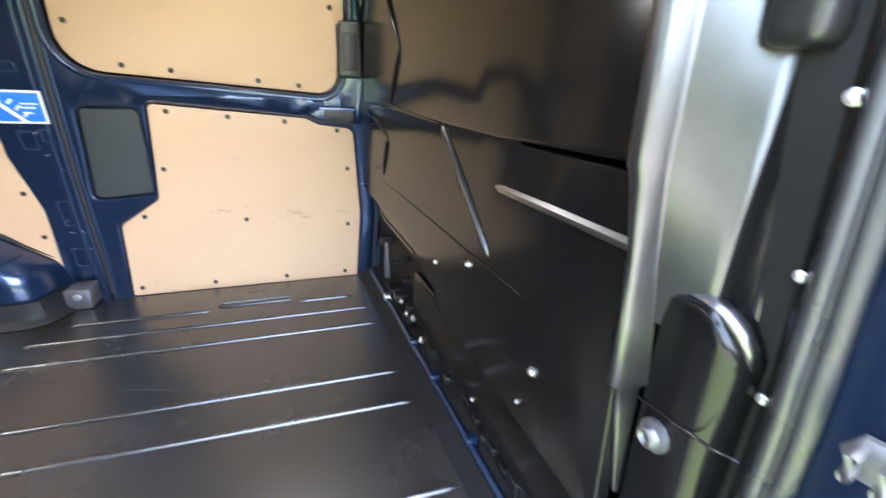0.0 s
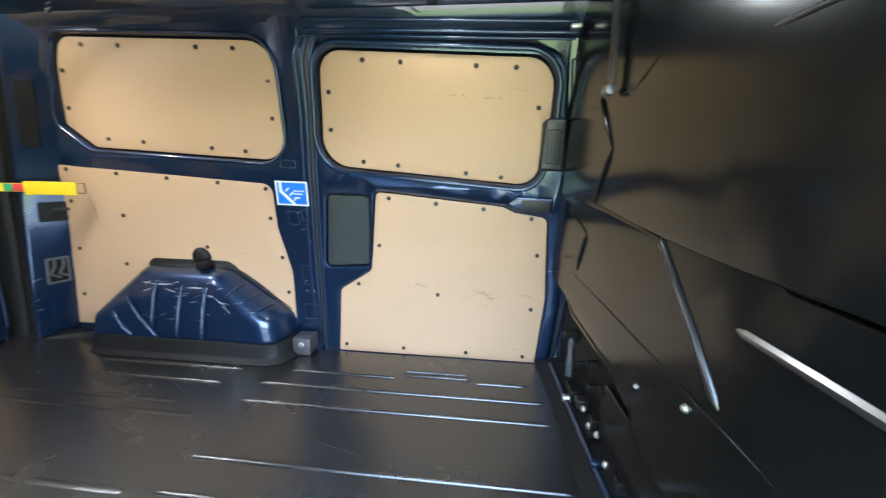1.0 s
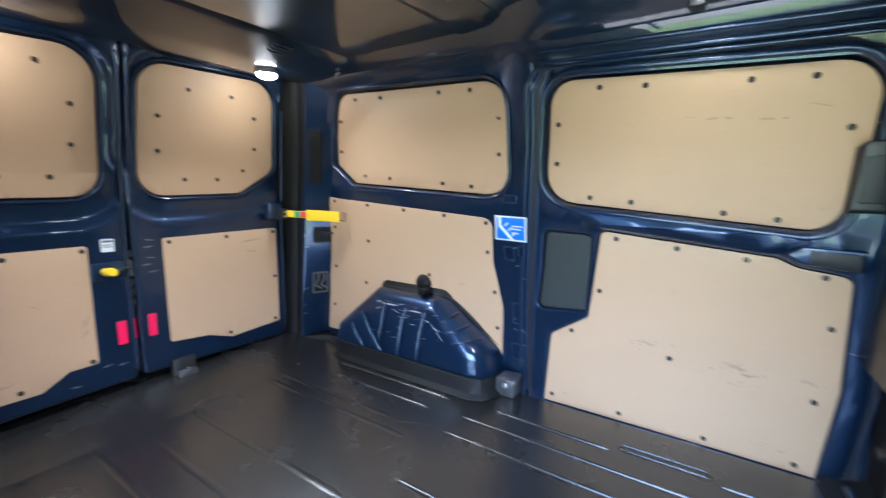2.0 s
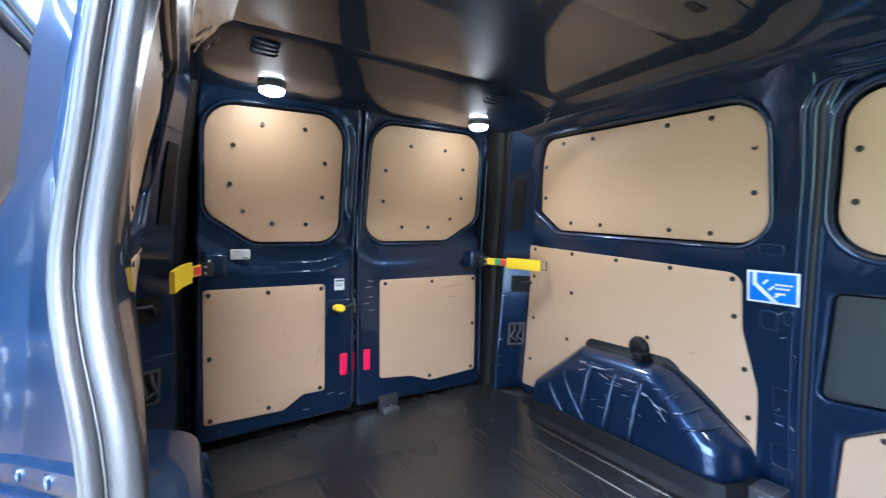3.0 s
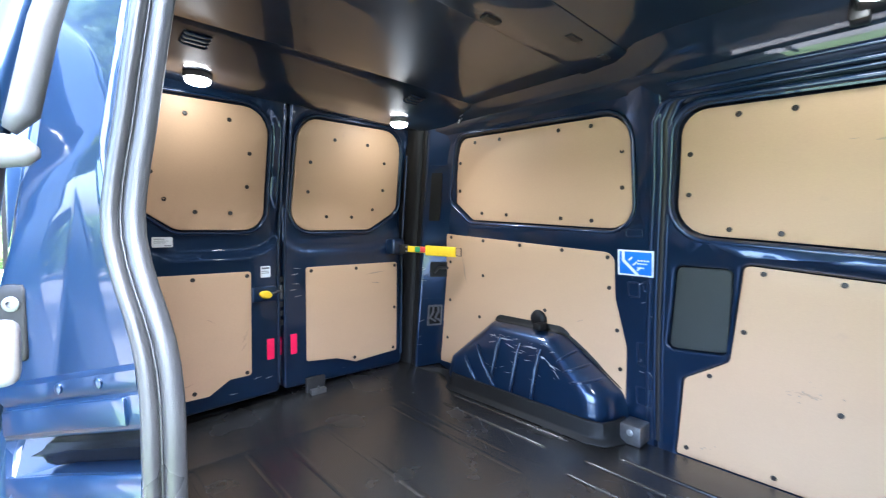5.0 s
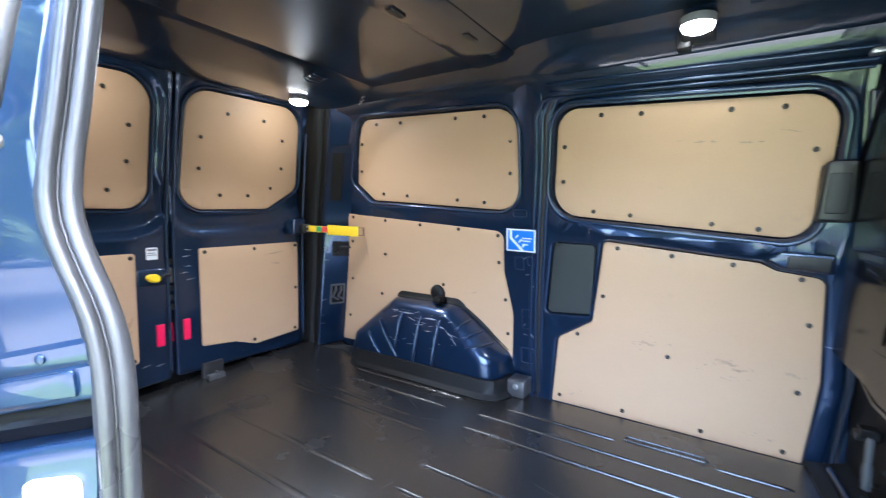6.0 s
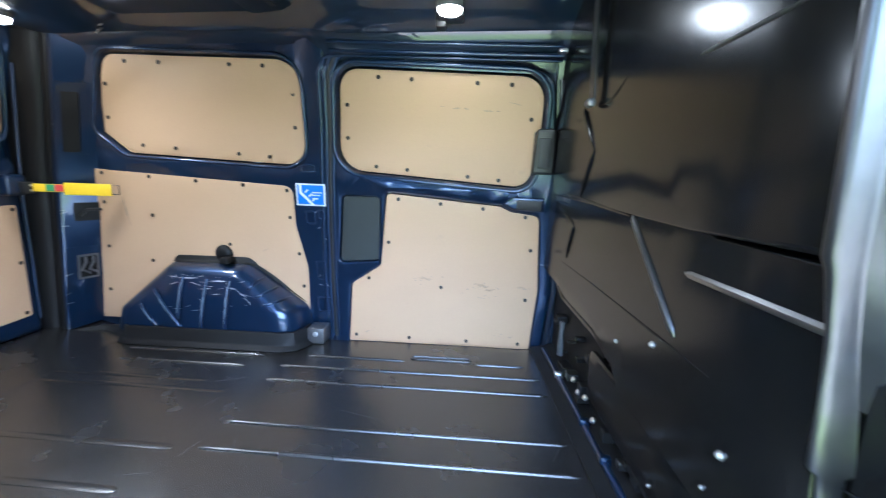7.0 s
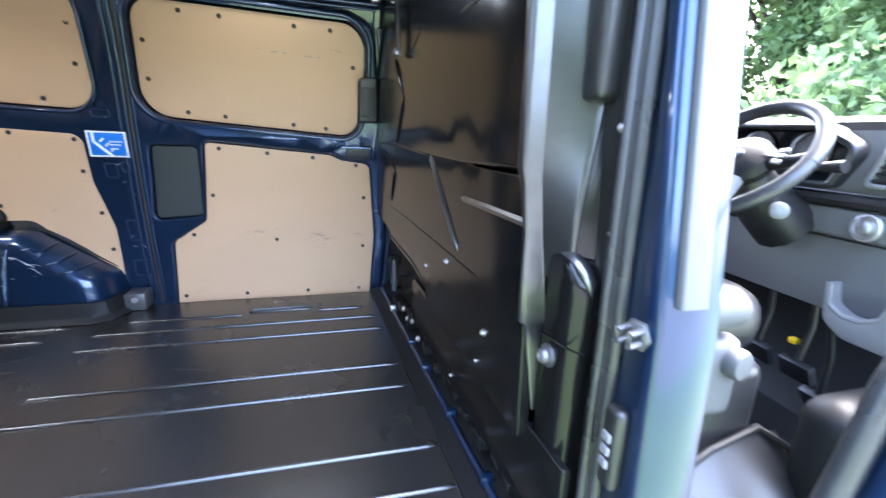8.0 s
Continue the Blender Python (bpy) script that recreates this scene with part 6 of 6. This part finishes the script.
    mouth = fillet([(-0.443, 0.472, 0.0), (-0.450, 0.425, 0.02), (-0.480, 0.409, 0.03), (-0.512, 0.410, 0.03), (-0.545, 0.428, 0.02), (-0.556, 0.472, 0.0)], 4)
    body = fillet([(-0.556, 0.472, 0.0), (-0.62, 0.472, 0.0), (-0.62, 0.362, 0.02), (-0.490, 0.362, 0.05), (-0.446, 0.388, 0.03), (-0.436, 0.472, 0.0)], 5) + mouth[:-1]
    bin_ = part("open_bin", shell(body, [], lambda u, v, d: Vector((0.860 - d, u, v)), 0.022, -0.03, edge=0.003, step=0.3), PALEPL, ob, "pale grey door-side bin")
    bm = bmesh.new()
    tube(bm, [(0.842, u, v) for u, v in mouth], 0.0055, 8)
    part("rolled_rim", bm, PALEPL, bin_)
    return ob


dashboard()


def steering_wheel():
    ob = holder("steering_wheel", "black leather steering wheel with pale spokes and a silver badge", "steering wheel")
    c = Vector((0.696, -0.291, 0.725))
    mt = Matrix.Translation(c) @ Matrix(((0, 0.686, -0.728, 0), (-1, 0, 0, 0), (0, 0.728, 0.686, 0), (0, 0, 0, 1)))
    bm = bmesh.new()
    R, n = 0.155, 56
    tube(bm, [mt @ Vector((R * math.cos(2 * math.pi * k / n), R * math.sin(2 * math.pi * k / n), 0)) for k in range(n + 1)], 0.0160, 12, cap=False)
    part("rim", bm, LEATHER, ob, "black leather rim", sharp=80)
    bm = bmesh.new()
    turned(bm, [(0.052, -0.04), (0.065, -0.015), (0.060, 0.006), (0.035, 0.016), (0.01, 0.018)], mt @ Matrix.Diagonal((1.15, 0.95, 1, 1)), 24)
    hub = part("hub", bm, PLASTIC, ob, "black hub")
    bm = bmesh.new()
    turned(bm, [(0.016, 0.014), (0.016, 0.019), (0.013, 0.021), (0.003, 0.021)], mt @ Matrix.Diagonal((1.35, 0.65, 1, 1)), 20)
    part("badge", bm, STEEL, hub, "plain silver oval badge")
    for a, pale in ((6, False), (174, False), (-68, True), (248, True)):
        bm = bmesh.new()
        q = radians(a)
        d = Vector((math.cos(q), math.sin(q), 0))
        tube(bm, [mt @ (d * 0.06 + Vector((0, 0, -0.012))), mt @ (d * 0.10 + Vector((0, 0, -0.014))), mt @ (d * 0.150)], [0.022, 0.013, 0.011], 10)
        part("spoke", bm, PALEPL if pale else PLASTIC, ob)
    for a in (0.0, 9.0, 18.0):
        bm = bmesh.new()
        q = radians(a - 3)
        block(bm, (-0.010, -0.006, -0.002), (0.010, 0.006, 0.004), 0.002)
        for v in bm.verts:
            v.co = mt @ (Matrix.Rotation(q, 4, 'Z') @ (v.co + Vector((0.093, 0, 0.002))))
        part("button", bm, PALEPL, hub, "silver spoke button")
    col = bmesh.new()
    tube(col, [mt @ Vector((0, 0, -0.03)), mt @ Vector((0, -0.01, -0.12)), (0.86, -0.30, 0.57)], [0.04, 0.058, 0.07], 14)
    cw = part("column_cowl", col, PLASTIC, ob, "black column cowl")
    bm = bmesh.new()
    turned(bm, [(0.019, 0), (0.019, 0.010), (0.013, 0.014), (0.006, 0.014)], Matrix.Translation((0.755, -0.362, 0.617)) @ Vector((-0.6, -0.8, 0.1)).to_track_quat("Z", "Y").to_matrix().to_4x4(), 16)
    part("ignition_ring", bm, PALEPL, cw, "pale ignition ring")
    bm = bmesh.new()
    tube(bm, [(0.76, -0.34, 0.70), (0.77, -0.41, 0.715), (0.77, -0.46, 0.72)], [0.008, 0.009, 0.013], 10)
    part("stalk", bm, PLASTIC, ob, "black stalk")
    return ob


steering_wheel()


def driver_seat():
    ob = holder("driver_seat", "grey driver's seat base with adjuster knob and black cushion", "seat")
    bm = bmesh.new()
    block(bm, (0.27, -0.54, 0.05), (0.60, -0.10, 0.36), 0.03, 3)
    part("pedestal", bm, PLASTIC, ob, "black plastic pedestal")
    bm = bmesh.new()
    block(bm, (0.30, -0.575, 0.285), (0.488, -0.525, 0.440), 0.034, 4)
    side = part("side_cover", bm, GREYPL, ob, "grey side cover")
    bm = bmesh.new()
    turned(bm, [(0.026, 0), (0.028, 0.02), (0.024, 0.028), (0.006, 0.029)], Matrix.Translation((0.462, -0.566, 0.398)) @ Vector((0.2, -1, 0)).to_track_quat("Z", "Y").to_matrix().to_4x4(), 18)
    part("adjuster_knob", bm, GREYPL, side, "ribbed grey adjuster knob")
    bm = bmesh.new()
    block(bm, (0.28, -0.58, 0.456), (0.492, -0.515, 0.520), 0.030, 4)
    part("lever", bm, GREYPL, side, "grey lever")
    bm = bmesh.new()
    block(bm, (0.27, -0.53, 0.36), (0.60, -0.08, 0.50), 0.06, 4)
    part("cushion", bm, PLASTIC, ob, "black cloth cushion")
    return ob


driver_seat()


def cab_floor():
    ob = holder("cab_floor", "black rubber cab floor and entry step", "floor", kind="structure")
    bm = bmesh.new()
    block(bm, (0.26, -0.60, -0.02), (1.3, 0.85, 0.05), 0.01)
    part("mat", bm, MATTE, ob, "black rubber mat")
    bm = bmesh.new()
    sheet(bm, [[(x, -0.585, 0.055), (x, -0.60, 0.06), (x, -0.64, 0.055), (x, -0.66, 0.03), (x, -0.68, -0.12), (x, -0.80, -0.14), (x, -0.88, -0.14)] for x in (0.27, 0.5, 0.75)], 0.02, (0, 0, -1))
    part("entry_step", bm, MATTE, ob, "dark plastic entry step", sharp=30)
    bm = bmesh.new()
    sheet(bm, [[(0.30, -0.59, 0.12), (0.47, -0.565, 0.20), (0.60, -0.545, 0.215), (0.66, -0.535, 0.20)], [(0.30, -0.69, 0.02), (0.45, -0.69, 0.03), (0.58, -0.69, 0.06), (0.64, -0.69, 0.06)]], 0.012, (0, 0, -1))
    part("kick_panel", bm, PLASTIC, ob, "grey-black angled kick panel", sharp=30)
    bm = bmesh.new()
    tube(bm, [(0.30, -0.585, 0.125), (0.47, -0.562, 0.205), (0.60, -0.542, 0.22), (0.68, -0.60, 0.17)], 0.008, 8)
    part("scuff_rail", bm, MATTE, ob, "black scuff rail")
    bm = bmesh.new()
    tube(bm, [(0.50, -0.705, 0.02), (0.555, -0.70, 0.15), (0.585, -0.70, 0.26), (0.615, -0.70, 0.40), (0.66, -0.70, 0.52), (0.74, -0.69, 0.66)], 0.022, 10)
    part("sill_seal", bm, RUBBER, ob, "grey rubber door seal")
    bm = bmesh.new()
    tube(bm, [(0.54, -0.745, -0.02), (0.595, -0.74, 0.13), (0.63, -0.74, 0.26), (0.66, -0.74, 0.40), (0.70, -0.74, 0.52), (0.78, -0.73, 0.66)], 0.034, 10)
    part("sill_skin", bm, BLUE, ob, "blue painted sill")
    bm = bmesh.new()
    sheet(bm, [[(0.98, y, 0.03), (1.06, y, 0.12), (1.10, y, 0.3), (1.10, y, 0.6)] for y in (-0.70, -0.4, 0.0, 0.85)], 0.02, (1, 0, 0))
    part("toe_board", bm, MATTE, ob, "black toe board")
    bm = bmesh.new()
    block(bm, (0.62, -0.69, 0.06), (0.98, -0.57, 0.33), 0.06, 4)
    part("arch_cover", bm, MATTE, ob, "black footwell arch cover")
    return ob


cab_floor()


def pedals():
    ob = holder("pedal", "black rubber pedal on a steel arm", "pedal", group="pedals")
    bm = bmesh.new()
    block(bm, (-0.012, -0.04, -0.03), (0.012, 0.04, 0.03), 0.006)
    part("pad", bm, DARKRUB, ob)
    bm = bmesh.new()
    tube(bm, [(0.0, 0, 0.02), (0.06, 0, 0.10), (0.10, 0, 0.22)], 0.008, 8)
    part("arm", bm, PLASTIC, ob)
    ob.matrix_basis = pose(0.94, -0.36, 0.20, 0, -25, 0)
    copy_thing(ob, pose(0.94, -0.25, 0.20, 0, -25, 0))
    copy_thing(ob, pose(0.92, -0.44, 0.16, 0, -35, 0))
    tag = holder("cap", "small yellow plastic cap in the footwell", "cap")
    bm = bmesh.new()
    block(bm, (0.93, -0.345, 0.262), (0.95, -0.325, 0.278), 0.004)
    part("cap_body", bm, YELLOW, tag)


pedals()

# plain cab shell beyond what is seen
cab = holder("cab_shell", "dark blue cab roof and nose closing the van", "body panel", kind="structure")
bm = bmesh.new()
sheet(bm, [[(0.17, y, 1.40), (0.6, y, 1.40), (0.95, y, 1.32)] for y in (-0.66, 0.05, 0.76)], 0.02, (0, 0, 1))
part("cab_roof", bm, BLUE, cab)
bm = bmesh.new()
sheet(bm, [[(0.2, 0.92, z), (0.9, 0.92, z), (1.5, 0.90, z), (1.75, 0.85, z)] for z in (-0.45, 0.2, 0.55, 0.66)], 0.05, (0, 1, 0))
part("door_side", bm, BLUE, cab)
bm = bmesh.new()
sheet(bm, [[(1.70, y, 0.69), (2.0, y, 0.60), (2.25, y, 0.42), (2.32, y, 0.1), (2.32, y, -0.4)] for y in (-0.85, 0.05, 0.9)], 0.03, (-0.3, 0, -1))
part("nose", bm, BLUE, cab)


# ---- outside ----
ground = tagged(part("ground", shell(fillet([(-400, -400), (400, -400), (400, 400), (-400, 400)], 1), [], lambda u, v, d: Vector((u, v, -0.62 + d)), 0.0, -0.3, edge=0.01, step=90), ASPHALT),
                "grey tarmac yard around the van", "ground", kind="structure")
verge = tagged(part("verge", shell(fillet([(-60, -3.4, 0.2), (60, -3.4, 0.2), (60, -1.25, 0.2), (-60, -1.25, 0.2)], 4), [], lambda u, v, d: Vector((u, v, -0.62 + d)), 0.08, -0.05, edge=0.05, step=20), GRASS),
               "strip of green grass beside the yard", "grass", kind="structure")


def leaf_cloud(centres, count, size, seed):
    """Many small leaves scattered through overlapping clumps."""
    rnd = np.random.RandomState(seed)
    C = np.array(centres)
    pick = rnd.randint(0, len(C), count)
    d = rnd.normal(size=(count, 3))
    d /= np.linalg.norm(d, axis=1)[:, None]
    rad = C[pick, 3] * rnd.uniform(0.45, 1.08, count)
    p = C[pick, :3] + d * rad[:, None] * np.array([1, 1, 0.85])
    a = rnd.normal(size=(count, 3))
    a /= np.linalg.norm(a, axis=1)[:, None]
    b = np.cross(a, rnd.normal(size=(count, 3)))
    b /= np.linalg.norm(b, axis=1)[:, None]
    s = (size * rnd.uniform(0.6, 1.4, count))[:, None]
    n = np.cross(a, b)
    v = np.stack([p - a * s, p + b * s * 0.55 + n * s * 0.15, p + a * s, p - b * s * 0.55 + n * s * 0.15], 1).reshape(-1, 3)
    f = np.arange(count * 4).reshape(-1, 4)
    me = bpy.data.meshes.new("leaves")
    me.from_pydata(v.tolist(), [], f.tolist())
    me.materials.append(LEAF)
    return me


def tree(x, y, h, spread, seed, leaf=0.04):
    ob = holder("tree", "leafy green broadleaf tree beside the yard", "tree", group="trees beside the yard")
    ob.location = (x, y, -0.62)
    rnd = random.Random(seed)
    bm = bmesh.new()
    tube(bm, [(0, 0, -0.1), (0.05, 0.02, h * 0.2), (-0.04, 0.06, h * 0.45), (0.03, 0, h * 0.75)], [0.16, 0.12, 0.09, 0.03], 10)
    cs = []
    for k in range(22):
        a, z = rnd.uniform(0, 6.28), h * rnd.uniform(0.22, 0.95)
        r = spread * rnd.uniform(0.35, 0.9) * (1.1 - 0.6 * abs(z / h - 0.5))
        e = (math.cos(a) * r, math.sin(a) * r, z)
        tube(bm, [(0, 0, z * 0.55), (e[0] * 0.5, e[1] * 0.5, z * 0.82), e], [0.05, 0.03, 0.01], 6)
        cs.append((*e, spread * rnd.uniform(0.26, 0.5)))
    part("trunk", bm, BARK, ob)
    cr = new("crown", leaf_cloud(cs, 70000, leaf, seed))
    cr.parent = ob
    return ob


# the last two trees are unseen, added to darken the rear post's reflection
for i, (x, y, h, s) in enumerate(((6.6, 1.7, 5.2, 2.1), (6.9, 4.9, 6.0, 2.3), (9.4, 0.6, 5.6, 2.3), (4.6, 6.4, 5.4, 2.0), (9.9, 3.4, 7.0, 2.8), (12.4, 2.2, 7.5, 3.0), (11.8, 5.6, 7.6, 3.0), (-4.5, -7.1, 8.5, 2.3), (-6.6, -6.4, 8.5, 2.2))):
    tree(x, y, h, s, 40 + i, 0.062 if y > 0 else 0.10)
rnd = random.Random(8)
hedge = [(-16 + 32 * k / 419 + rnd.uniform(-0.2, 0.2), -14.0 + rnd.uniform(-0.6, 0.6), -0.4 + 1.5 * rnd.random(), rnd.uniform(0.3, 0.5)) for k in range(420)]
tagged(new("hedge", leaf_cloud(hedge, 90000, 0.10, 77)), "clipped green hedge along the yard", "hedge", kind="stuff")
hedge2 = [(-9 - rnd.uniform(0, 1.5), -6 + 12 * k / 59, -0.3 + rnd.uniform(0, 2.6), rnd.uniform(0.4, 0.8)) for k in range(60)]
tagged(new("hedge", leaf_cloud(hedge2, 14000, 0.10, 78)), "tall green hedge along the yard", "hedge", kind="stuff")
